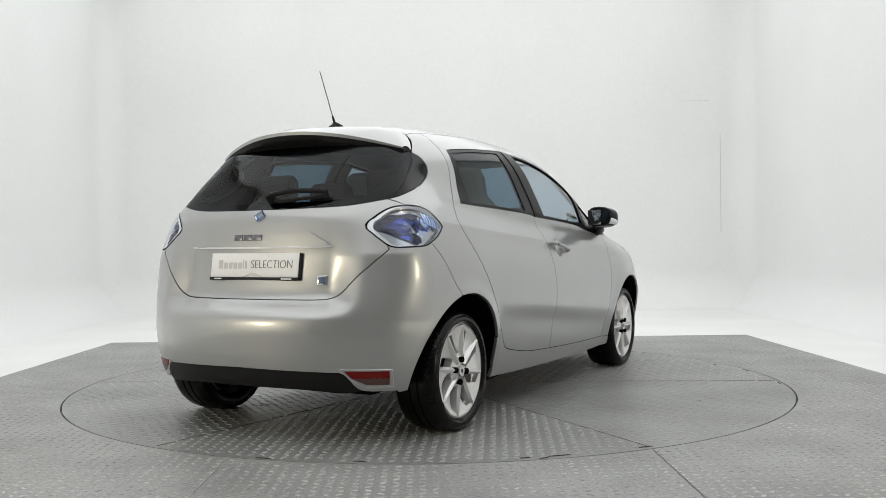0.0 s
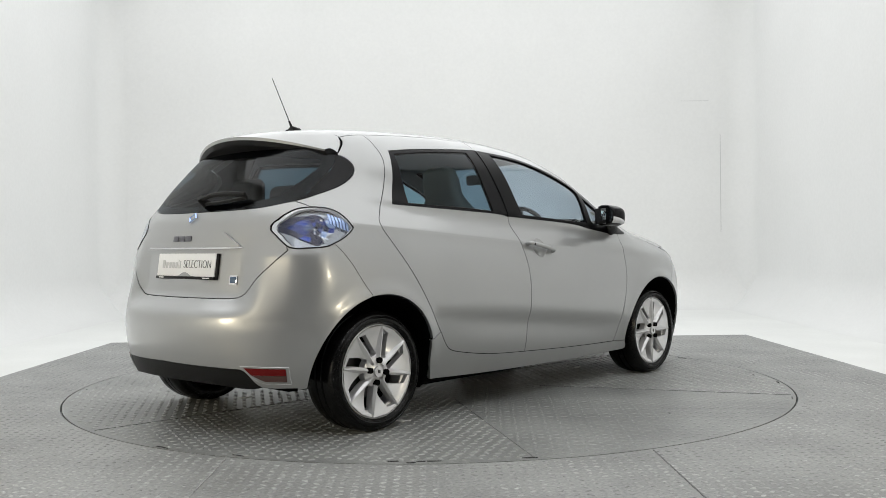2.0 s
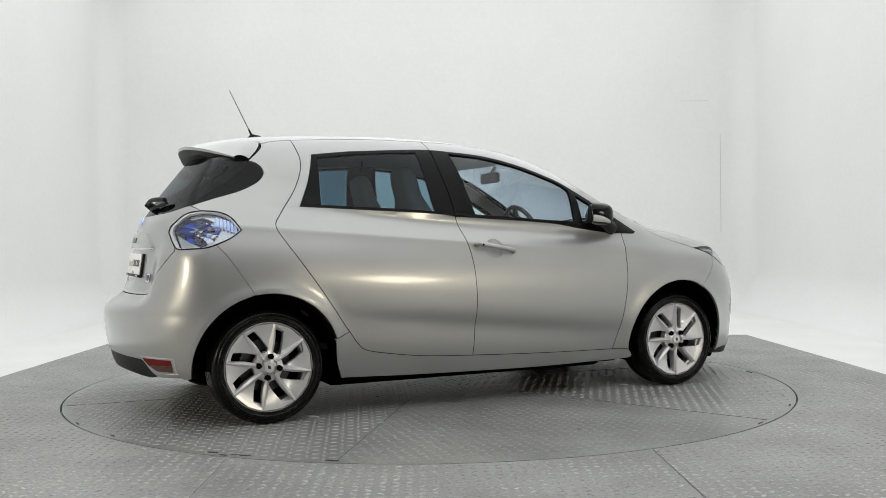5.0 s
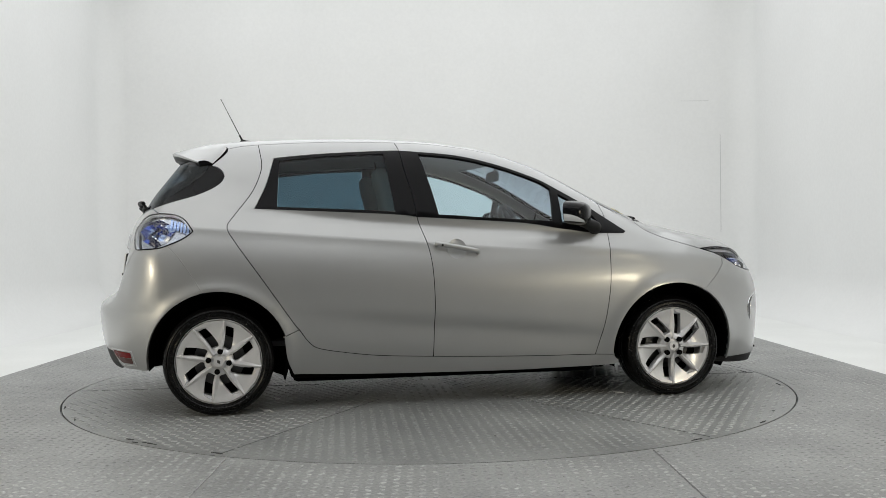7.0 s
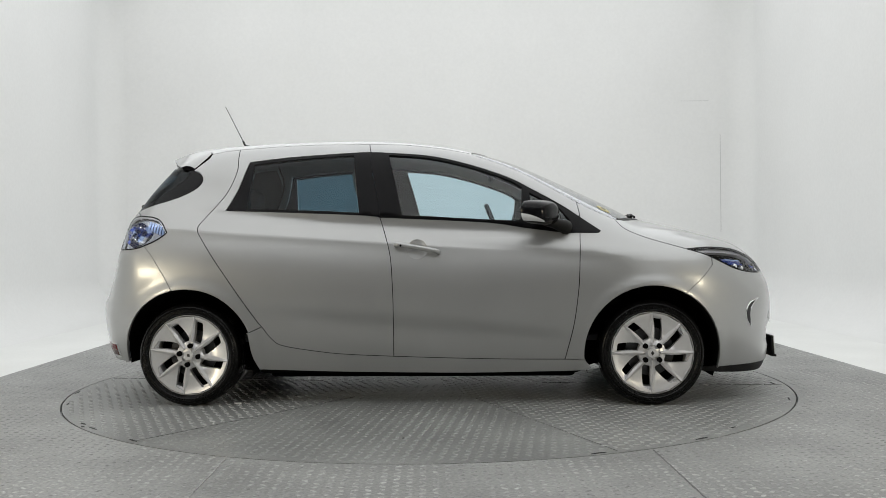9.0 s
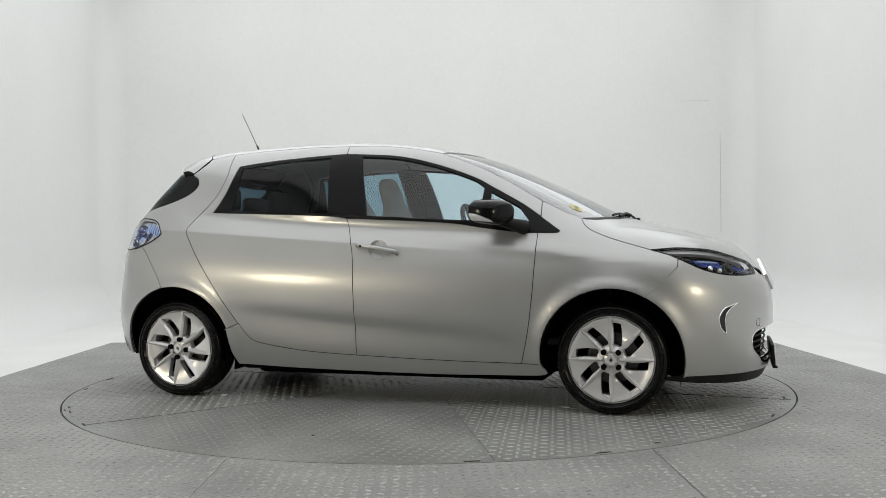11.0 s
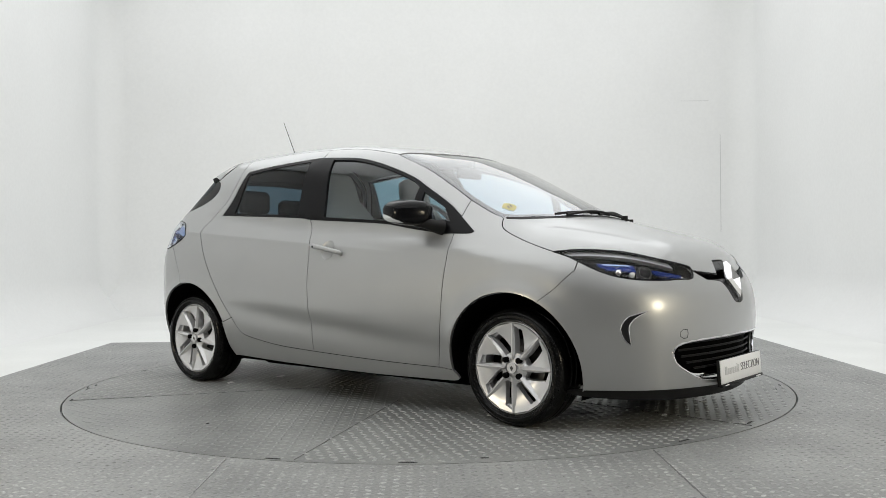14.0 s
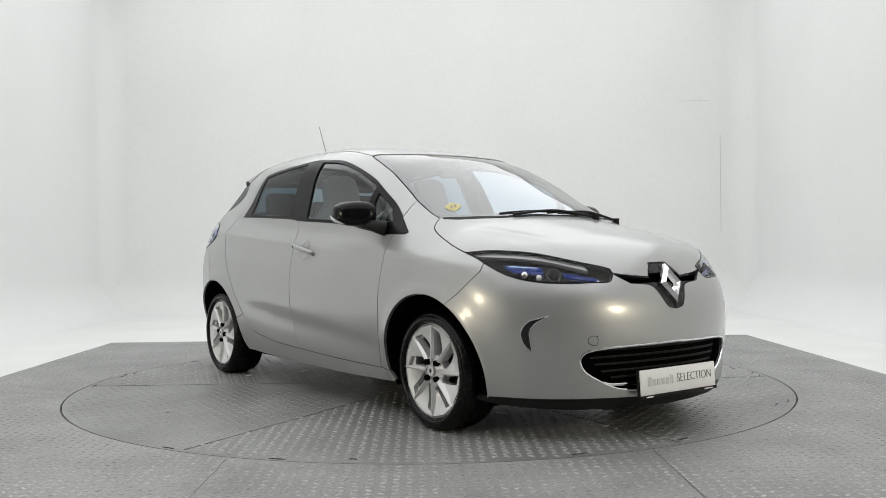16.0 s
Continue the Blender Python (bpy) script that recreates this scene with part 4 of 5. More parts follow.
def build_mirror(sy):
    c = Vector((0.675, -0.868, 1.068))
    bm = bmesh.new()
    bmesh.ops.create_uvsphere(bm, u_segments=36, v_segments=20, radius=1)
    for v in bm.verts:
        x, y, z = v.co
        k = 1 / max((abs(x) ** 3.2 + abs(y) ** 3.2 + abs(z) ** 3.2) ** (1 / 3.2), 1e-6)
        x, y, z = x * k, y * k, z * k
        x = max(x, -0.55)
        v.co = (x * 0.088 - 0.03 * y * -1, y * 0.110, z * (0.068 - 0.010 * max(-y, 0)) - 0.008 * x)
    turn = Matrix.Rotation(radians(-14), 4, "Z")
    bmesh.ops.transform(bm, matrix=Matrix.Translation(c) @ turn, verts=bm.verts)
    base = bmesh.new()
    foot, n = skin_at("side", 0.83, 0.985, 0.0)
    tube(base, [foot, foot + Vector((-0.02, -0.035, 0.008)), Vector((0.76, -0.82, 1.008)), Vector((0.71, -0.85, 1.02))], [0.042, 0.036, 0.028, 0.026], 12)
    ind, sheet = bmesh.new(), []
    for i in range(13):
        q = i / 12
        x = -0.5 + 1.25 * q
        for z in np.linspace(-0.80, -0.18 - 0.45 * q ** 2.5, 5):
            y = -max(1 - abs(x) ** 3.2 - abs(z) ** 3.2, 0.02) ** (1 / 3.2)
            sheet.append(ind.verts.new(Matrix.Translation(c) @ turn @ Vector((x * 0.088 + 0.03 * y, y * 0.110 - 0.003, z * (0.068 - 0.010 * max(-y, 0)) - 0.008 * x - 0.001))))
    for i in range(12):
        for j in range(4):
            ind.faces.new((sheet[i * 5 + j], sheet[i * 5 + j + 1], sheet[i * 5 + j + 6], sheet[i * 5 + j + 5]))
    gl = box(bmesh.new(), -0.0495, 0.0, 0.0, 0.004, 0.168, 0.098, 0.002, Matrix.Translation(c + Vector((-0.002, 0, 0))) @ turn)
    made = []
    for b in (bm, base, ind, gl):
        if sy > 0:
            bmesh.ops.transform(b, matrix=Matrix.Diagonal((1, -1, 1, 1)), verts=b.verts)
            bmesh.ops.reverse_faces(b, faces=b.faces)
        made.append(b)
    m = part("door_mirror", made[0], BLACK, car, "gloss black door mirror with clear indicator", 60)
    part("mirror_arm", made[1], TRIM, m, "black plastic mirror foot")
    part("indicator", made[2], PALE, m, "clear side indicator")
    part("mirror_glass", made[3], MIRROR, m, "mirror glass")


def build_handle(sy):
    a, na = skin_at("side", -0.112, 0.889, 0.027)
    b, nb = skin_at("side", 0.118, 0.856, 0.023)
    mid = (a + b) / 2 + na * 0.008
    bm = bmesh.new()
    pts = [a - na * 0.03, a, a * 0.6 + mid * 0.4 + na * 0.002, mid, b * 0.6 + mid * 0.4 + nb * 0.002, b, b - nb * 0.03]
    tube(bm, smooth_line([tuple(p) for p in pts], 0.012), 0.0108, 10)
    for v in bm.verts:
        v.co.z += (v.co.z - 0.872) * 0.25
    cup_loop = seg("side", *[(0.005 + 0.056 * math.cos(t), 0.872 + 0.056 * math.sin(t)) for t in np.linspace(0, 2 * math.pi, 25)])
    p, f, n = panel_mesh("cup", "side", [cup_loop], 0.0012, 0, 0.015, 0.004)
    cx, cz = 0.005, 0.872
    r = np.hypot(p[:, 0] - cx, p[:, 2] - cz) / 0.056
    lock, nl = skin_at("side", -0.085, 0.885, 0.037)
    keyhole = cyl(bmesh.new(), lock, lock + nl * 0.006, 0.006, seg=12)
    if sy > 0:
        p, f, n = p * MIRRORED, [t[::-1] for t in f], n * MIRRORED
        for b_ in (bm, keyhole):
            bmesh.ops.transform(b_, matrix=Matrix.Diagonal((1, -1, 1, 1)), verts=b_.verts)
            bmesh.ops.reverse_faces(b_, faces=b_.faces)
    h = part("door_handle", bm, PAINT, car, "silver bar door handle", 60)
    nn = n.copy()
    slope = np.clip(r, 0, 1)[:, None] * 0.55
    away = np.stack([p[:, 0] - cx, np.zeros(len(p)), p[:, 2] - cz], 1) / 0.056
    nn = nn - away * slope
    nn /= np.linalg.norm(nn, axis=1)[:, None]
    put("handle_cup", mesh_of("handle_cup", p, f, nn), PAINT, h, "hollow finger cup")
    part("keyhole", keyhole, DARK, h, "dark keyhole")


def number_plate(place, name_label):
    """A white show plate with a black holder; its face towards -y of its own space."""
    pl = part("number_plate", box(bmesh.new(), 0, 0, 0, 0.522, 0.006, 0.114, 0.002), WHITE_PLATE, car, name_label)
    pl.matrix_basis = place
    part("plate_holder", box(box(bmesh.new(), 0.004, 0.012, -0.006, 0.538, 0.016, 0.128, 0.005), 0, 0.0, -0.064, 0.53, 0.014, 0.014, 0.003), TRIM, pl, "black plastic plate holder")
    up = Matrix.Rotation(math.pi / 2, 4, "X")
    words("SELECTION", 0.056, LETTER, pl, Matrix.Translation((0.107, -0.0035, 0.002)) @ up @ Matrix.Diagonal((0.87, 1, 1, 1)), "thin grey lettering")
    x = -0.213
    for k, (w, hgt) in enumerate(((0.024, 0.040), (0.022, 0.029), (0.021, 0.029), (0.021, 0.029), (0.021, 0.029), (0.004, 0.042), (0.010, 0.036))):
        part("grey_bar", box(bmesh.new(), x + w / 2, -0.0035, -0.017 + hgt / 2, w, 0.002, hgt), PALE_LETTER, pl)
        x += w + 0.008
    for bx, bw in ((-0.21, 0.045), (0.2, 0.06)):
        part("white_bar", box(bmesh.new(), bx, -0.0075, -0.0645, bw, 0.002, 0.005), WHITE_PLATE, pl)


TRAY = mat("lamp_tray_metal", (0.5, 0.52, 0.56), 0.16, 0.9)
BROW = mat("satin_brow", (0.42, 0.42, 0.43), 0.3, 0.6)
NAVY = mat("navy_lamp_glass", (0.005, 0.008, 0.045), 0.1, 0.0, coat=0.1, spec=0.2)
BRIGHT_BLUE = mat("bright_blue_lamp_glass", (0.04, 0.10, 0.55), 0.12, 0.2, coat=0.2, spec=0.3)
PALE_BLUE = mat("pale_blue_lamp_glass", (0.4, 0.55, 0.9), 0.1, 0.6, coat=0.8)
BADGE = mat("badge_metal", (0.16, 0.16, 0.18), 0.3, 0.6)


def tail_details():
    number_plate(Matrix.Translation((-1.840, 0.0, 0.810)) @ Matrix.Rotation(-math.pi / 2, 4, "Z") @ Matrix.Rotation(radians(-8), 4, "X"), "white rear show plate in a black holder")
    hump = both(seg("rear", (0, 0.975), (-0.2, 0.974), (-0.285, 0.964), (-0.35, 0.93), (-0.40, 0.896), (-0.28, 0.894), (0, 0.894)))
    panel("plate_hood", "tail", [hump], PAINT, car, "raised silver panel over the plate", mirror=False, off=0.014, fold=0.02, gap=0, step=0.015)
    bar = both(seg("rear", (0, 0.896), (-0.2, 0.896), (-0.4, 0.896), (-0.4, 0.889), (-0.2, 0.886), (0, 0.885)))
    panel("chrome_strip", "tail", [bar], CHROME, car, "thin chrome strip over the plate", mirror=False, off=0.012, fold=0.01, gap=0, step=0.02)
    # emblem: an open diamond, tinted blue
    bm = bmesh.new()
    o = [(0.008, 0.031), (0.034, 0.0), (-0.008, -0.031), (-0.034, 0.0)]
    i = [(0.005, 0.018), (0.02, 0.0), (-0.005, -0.018), (-0.02, 0.0)]
    for k in range(4):
        q = [o[k], o[(k + 1) % 4], i[(k + 1) % 4], i[k]]
        mid = [((a[0] + b[0]) / 2, (a[1] + b[1]) / 2) for a, b in zip((o[k], o[(k + 1) % 4]), (i[k], i[(k + 1) % 4]))]
        vo = [bm.verts.new((y, 0, z)) for y, z in (o[k], o[(k + 1) % 4])]
        vm = [bm.verts.new((y, -0.006, z)) for y, z in mid]
        vi = [bm.verts.new((y, 0, z)) for y, z in (i[k], i[(k + 1) % 4])]
        bm.faces.new((vo[0], vo[1], vm[1], vm[0]))
        bm.faces.new((vm[0], vm[1], vi[1], vi[0]))
    p, n = skin_at("tail", 0.0, 1.040, 0.006)
    em = part("emblem", bm, mat("blue_chrome", (0.45, 0.58, 0.9), 0.12, 0.9), car, "blue-tinted chrome diamond emblem", 10)
    em.matrix_basis = face_on(p, n)
    for k, y in enumerate((0.10, 0.04, -0.02)):
        p, n = skin_at("tail", y * 0.95, 0.937, 0.016)
        b = part("badge_bar", box(bmesh.new(), 0, 0, 0, 0.05, 0.004, 0.028, 0.0015), BADGE, car, "plain grey metal badge shape")
        b.matrix_basis = face_on(p, n)
    p, n = skin_at("tail", -0.345, 0.74, 0.003)
    b = part("small_badge", box(bmesh.new(), 0, 0, 0, 0.05, 0.005, 0.045, 0.004), CHROME, car, "small chrome and blue badge")
    b.matrix_basis = face_on(p, n)
    part("badge_field", box(bmesh.new(), 0, -0.003, 0, 0.036, 0.004, 0.03, 0.002), mat("badge_blue", (0.08, 0.13, 0.2), 0.3), b, "blue badge field")
    # dark printed border of the rear window
    rim = both(cat(REAR_GLASS_LOW, REAR_GLASS_SIDE, REAR_GLASS_TOP))
    inner = rim.copy()
    inner[:, 1] *= 0.80
    inner[:, 2] = 1.225 + (inner[:, 2] - 1.225) * 0.78
    panel("window_border", "tail", [rim, lift("tail", flat("tail", inner))], BLACK, car, "black printed rear window border", mirror=False, off=-0.0055, fold=0, gap=0, step=0.03)
    # rear wiper on the glass
    a, na = skin_at("tail", -0.03, 1.118, 0.035)
    b, nb = skin_at("tail", -0.36, 1.135, 0.028)
    w = part("rear_wiper", tube(bmesh.new(), smooth_line([tuple(a), tuple((a * 2 + b) / 3 + na * 0.02), tuple((a + 2 * b) / 3 + na * 0.018), tuple(b)], 0.02), 0.012, 8), TRIM, car, "black rear wiper on the window")
    part("wiper_hub", cyl(bmesh.new(), a - na * 0.04, a + na * 0.014, 0.024, 0.018), TRIM, w, "black wiper hub")
    part("wiper_blade", tube(bmesh.new(), [tuple(skin_at("tail", u, z, 0.012)[0]) for u, z in ((-0.06, 1.105), (-0.2, 1.112), (-0.36, 1.128))], 0.009, 6), TRIM, w, "black wiper blade")
    # rear lamps
    outer = cat(LAMP_T_OUT, LAMP_T_IN, LAMP_T_LOW)
    panel("lamp_rim", "side", [outer, shrunk(outer, 0.94, 0.001)], PALE, car, "frosted white rear lamp rim", off=-0.002, fold=0.014, gap=0.001, step=0.012)
    panel("lamp_tray", "side", [shrunk(outer, 0.94, 0.002)], TRAY, car, "dim metal tray inside the rear lamp", off=-0.024, fold=0, gap=0, step=0.012)
    mid, tips = (-1.62, 0.982), [(-1.745, 0.985), (-1.68, 1.036), (-1.60, 1.052), (-1.545, 1.03), (-1.515, 0.985), (-1.555, 0.930), (-1.625, 0.902), (-1.69, 0.935)]
    dice = random.Random(11)
    ring = [q for a, b in zip(tips, tips[1:] + tips[:1]) for q in (a, ((a[0] + b[0]) / 2, (a[1] + b[1]) / 2))]
    rings = []
    for s in (1.0, 0.72, 0.4, 0.12):
        uv = [(mid[0] + (u - mid[0]) * s, mid[1] + (v - mid[1]) * s) for u, v in ring]
        p = lift("side", uv)
        rings.append(p + outward(p) * np.array([[dice.uniform(-0.022, -0.006)] for _ in uv]))
    for lane, (p, q) in enumerate(zip(rings, rings[1:])):
        for k in range(16):
            j = (k + 1) % 16
            pick = (NAVY, NAVY, BLUE, NAVY, BRIGHT_BLUE) if lane == 0 else (NAVY, BLUE, NAVY, BLUE, NAVY, BRIGHT_BLUE, PALE_BLUE)
            if p[k][0] > -1.555 and lane < 1:
                pick = (BLUE, PALE_BLUE, TRAY)
            shade = dice.choice(pick)
            for side_y in (np.ones(3), MIRRORED):
                bm = bmesh.new()
                vs = [bm.verts.new(v * side_y) for v in (p[k], p[j], q[j], q[k])]
                bm.faces.new(vs[:3])
                bm.faces.new((vs[0], vs[2], vs[3]))
                part("lamp_facet", bm, shade, car, "faceted blue reflector of the rear lamp", 1)
    gasket = outer + outward(outer) * 0.001
    for sy in (1, -1):
        part("lamp_gasket", tube(bmesh.new(), np.vstack([gasket, gasket[:1]]) * np.array([1, sy, 1]), 0.0036, 6), BLACK, car, "black gasket round the rear lamp")
    for k in range(6):
        u = -1.535 + 0.017 * k
        top = 1.052 - 0.006 * k
        sl = cat(seg("side", (u, top), (u + 0.011, top - 0.003)), seg("side", (u + 0.011, top - 0.003), (u + 0.006, top - 0.055)), seg("side", (u + 0.006, top - 0.055), (u - 0.005, top - 0.052)), seg("side", (u - 0.005, top - 0.052), (u, top)))
        panel("lamp_fin", "side", [sl], PALE_BLUE, car, "pale fin in the rear lamp", off=-0.009, fold=0.006, gap=0, step=0.01)
    for x, z in ((-1.63, 0.955), (-1.612, 0.945), (-1.60, 0.935), (-1.585, 1.015), (-1.56, 1.005)):
        p, n = skin_at("side", x, z, -0.006)
        for sy in (1, -1):
            bm = bmesh.new()
            bmesh.ops.create_uvsphere(bm, u_segments=10, v_segments=8, radius=0.006, matrix=Matrix.Translation((p.x, p.y * sy, p.z)))
            part("lamp_bulb", bm, CHROME, car, "tiny bright bulb in the rear lamp")
    # reflectors in the bumper
    red = seg("rear", (-0.521, 0.343), (-0.69, 0.340)), seg("rear", (-0.69, 0.340), (-0.687, 0.308)), seg("rear", (-0.687, 0.308), (-0.548, 0.308)), seg("rear", (-0.548, 0.308), (-0.521, 0.343))
    panel("reflector", "tail", [cat(*red)], RED, car, "red reflector in the rear bumper", off=0.003, fold=0.006, gap=0.002, step=0.015)
    clear = seg("rear", (-0.548, 0.308), (-0.687, 0.308)), seg("rear", (-0.687, 0.308), (-0.68, 0.277)), seg("rear", (-0.68, 0.277), (-0.60, 0.279)), seg("rear", (-0.60, 0.279), (-0.548, 0.308))
    panel("fog_lamp", "tail", [cat(*clear)], CLEAR_GREY, car, "clear lamp under the red reflector", off=0.003, fold=0.006, gap=0.002, step=0.015)
    rim = cat(seg("rear", (-0.505, 0.35), (-0.70, 0.347)), seg("rear", (-0.70, 0.347), (-0.692, 0.268)), seg("rear", (-0.692, 0.268), (-0.595, 0.27), (-0.545, 0.30)), seg("rear", (-0.545, 0.30), (-0.505, 0.35)))
    line = rim + outward(rim) * 0.002
    for sy in (1, -1):
        part("reflector_edge", tube(bmesh.new(), np.vstack([line, line[:1]]) * np.array([1, sy, 1]), 0.0016, 6), PALE, car, "bright edge round the reflector")
    panel("reflector_frame", "tail", [rim, cat(*red[:2], *clear[1:])], PAINT, car, "silver frame round the reflector", off=0.0015, fold=0.006, gap=0, step=0.02)


def front_details():
    number_plate(Matrix.Translation((2.122, 0.005, 0.268)) @ Matrix.Rotation(math.pi / 2, 4, "Z") @ Matrix.Rotation(radians(-4), 4, "X"), "white front show plate in a black holder")
    # grille
    hole = both(seg("front", (0, 0.441), (-0.31, 0.434), (-0.44, 0.424), (-0.49, 0.405), (-0.503, 0.375), (-0.49, 0.34), (-0.454, 0.305), (-0.352, 0.252), (-0.25, 0.235), (0, 0.232)))
    g = panel("grille", "nose", [shrunk(hole, 1.02)], DARK, car, "black lower grille with horizontal slats", mirror=False, off=-0.055, fold=0, gap=0, step=0.03)[0]
    for k in range(5):
        z = 0.412 - 0.032 * k
        w = (0.45, 0.465, 0.44, 0.40, 0.345)[k]
        ys = np.linspace(-w, w, 30)
        line = [tuple(skin_at("nose", math.atan2(y, 2.05 - NOSE_X) * TURN_R, z + (0.006 * math.cos(y * 3)), -0.04)[0]) for y in ys]
        part("grille_slat", tube(bmesh.new(), line, 0.0055, 6), TRIM, g, "black grille slat")
    rim = np.vstack([hole, hole[:1]])
    chrome_line = rim + outward(rim) * -0.004
    part("grille_trim", tube(bmesh.new(), chrome_line, 0.007, 8), CHROME, g, "thin chrome grille surround")
    low = [tuple(skin_at("nose", math.atan2(y, 2.05 - NOSE_X) * TURN_R, 0.262 + 0.25 * max(abs(y) - 0.36, 0), -0.012)[0]) for y in np.linspace(-0.43, 0.43, 30)]
    part("grille_strip", tube(bmesh.new(), low, 0.008, 8), CHROME, g, "chrome strip along the grille foot")
    # emblem: a tall open diamond
    bm = bmesh.new()
    o = [(0.0, 0.096), (0.072, 0.0), (0.0, -0.096), (-0.072, 0.0)]
    i = [(0.0, 0.046), (0.031, 0.0), (0.0, -0.046), (-0.031, 0.0)]
    for k in range(4):
        kk = (k + 1) % 4
        mid = [((o[j][0] * 0.45 + i[j][0] * 0.55), (o[j][1] * 0.45 + i[j][1] * 0.55)) for j in (k, kk)]
        vo = [bm.verts.new((y, 0.006, z)) for y, z in (o[k], o[kk])]
        vf = [bm.verts.new((y, -0.010, z)) for y, z in (o[k], o[kk])]
        vm = [bm.verts.new((y, -0.024, z)) for y, z in mid]
        vi = [bm.verts.new((y, 0.006, z)) for y, z in (i[k], i[kk])]
        for a, b in ((vo, vf), (vf, vm), (vm, vi)):
            bm.faces.new((a[0], a[1], b[1], b[0]))
    em = part("emblem", bm, mat("bright_emblem_chrome", (0.85, 0.85, 0.87), 0.14, 1.0), car, "large chrome diamond emblem on a black ground", 10)
    p, n = skin_at("nose", 0.0, 0.703, 0.006)
    em.matrix_basis = Matrix.Translation(p) @ Matrix.Rotation(math.pi / 2, 4, "Z") @ Matrix.Rotation(radians(-23), 4, "X")
    # headlamp insides
    outer = cat(LAMP_F_TOP, LAMP_F_LOW[::-1])
    panel("lamp_housing", "nose", [shrunk(outer, 1.0)], DARK, car, "dark headlamp housing", off=-0.045, fold=0, gap=0, step=0.025)
    panel("lamp_brow", "nose", [cat(LAMP_F_TOP[1:-6] - np.array([0, 0, 0.003]), seg("front", (-0.40, 0.776), (-0.45, 0.792), (-0.56, 0.824), (-0.66, 0.841), (-0.735, 0.848)))], BROW, car, "satin silver headlamp brow", off=-0.014, fold=0.02, gap=0, step=0.015)
    for z0, z1, y0, y1, deep, shade in ((0.792, 0.812, -0.70, -0.585, -0.024, BLUE), (0.776, 0.788, -0.69, -0.59, -0.020, BLUE), (0.800, 0.807, -0.69, -0.60, -0.017, PALE_BLUE), (0.764, 0.771, -0.64, -0.59, -0.022, NAVY),
                                        (0.760, 0.776, -0.515, -0.37, -0.024, BLUE), (0.752, 0.759, -0.515, -0.35, -0.019, BLUE), (0.768, 0.771, -0.51, -0.42, -0.017, BRIGHT_BLUE), (0.740, 0.747, -0.50, -0.35, -0.022, NAVY)):
        fall = 0.19 if y1 > -0.55 else 0.10
        strip = cat(seg("front", (y0, z1), (y1, z1 + (y0 - y1) * fall)), seg("front", (y1, z1 + (y0 - y1) * fall), (y1, z0 + (y0 - y1) * fall * 0.8)), seg("front", (y1, z0 + (y0 - y1) * fall * 0.8), (y0, z0)), seg("front", (y0, z0), (y0, z1)))
        panel("lamp_reflector", "nose", [strip], shade, car, "blue reflector vane in the headlamp", off=deep, fold=0.006, gap=0, step=0.015)
    edge = outer - outward(outer) * 0.004
    for sy in (1, -1):
        m = np.array([1, sy, 1])
        part("lamp_edge", tube(bmesh.new(), np.vstack([edge, edge[:1]]) * m, 0.0065, 6), BLACK, car, "black edge round the headlamp")
        for y, z, r, mt, nm in ((-0.555, 0.763, 0.033, STEEL, "projector_ring"), (-0.655, 0.768, 0.018, CHROME, "lamp_bulb"), (-0.37, 0.735, 0.010, CHROME, "lamp_bulb"), (-0.46, 0.748, 0.009, PALE, "lamp_bulb"), (-0.61, 0.757, 0.014, PALE, "lamp_bulb")):
            p = seg("front", (y, z), (y + 0.002, z))[0]
            n = Vector(outward(p[None])[0])
            p = Vector(p) - n * 0.03
            bm = bmesh.new()
            if nm == "projector_ring":
                spun(bm, [(r, 0.02), (r, -0.012), (r * 0.92, -0.012), (r * 0.88, 0.0), (r * 0.88, 0.02)], 28)
            else:
                bmesh.ops.create_uvsphere(bm, u_segments=16, v_segments=10, radius=r)
            bmesh.ops.transform(bm, matrix=Matrix.Translation(p) @ n.to_track_quat("-Y", "Z").to_matrix().to_4x4(), verts=bm.verts)
            if nm == "projector_ring":
                lens = bmesh.new()
                bmesh.ops.create_uvsphere(lens, u_segments=20, v_segments=12, radius=r * 0.86, matrix=Matrix.Translation(p - n * 0.006))
            if sy < 0:
                for b in (bm,) + ((lens,) if nm == "projector_ring" else ()):
                    bmesh.ops.transform(b, matrix=Matrix.Diagonal((1, -1, 1, 1)), verts=b.verts)
                    bmesh.ops.reverse_faces(b, faces=b.faces)
            ring = part(nm, bm, mt, car, "bright metal lamp piece")
            if nm == "projector_ring":
                part("projector_lens", lens, BLACK, ring, "dark round projector lens")
    # hooked trims beside the grille
    hook = cat(seg("front", (-0.616, 0.577), (-0.65, 0.566), (-0.685, 0.548), (-0.702, 0.50), (-0.69, 0.45), (-0.668, 0.422)), seg("front", (-0.668, 0.422), (-0.676, 0.47), (-0.677, 0.515), (-0.655, 0.551), (-0.616, 0.577)))
    panel("bumper_hook", "nose", [hook], mat("smoked_chrome", (0.03, 0.03, 0.032), 0.25, 0.5, grain=0.1), car, "dark hook-shaped bumper insert", off=0.002, fold=0, gap=0, step=0.012)
    edge = hook + outward(hook) * 0.001
    for sy in (1, -1):
        part("hook_edge", tube(bmesh.new(), np.vstack([edge, edge[:1]]) * np.array([1, sy, 1]), 0.003, 6), CHROME, car, "bright edge of the bumper insert")
    ring = seg("front", *[(-0.45 + 0.021 * math.copysign(abs(math.cos(t)) ** 0.5, math.cos(t)), 0.466 + 0.021 * math.copysign(abs(math.sin(t)) ** 0.5, math.sin(t))) for t in np.linspace(0, 2 * math.pi, 33)])
    ring = ring + outward(ring) * 0.0012
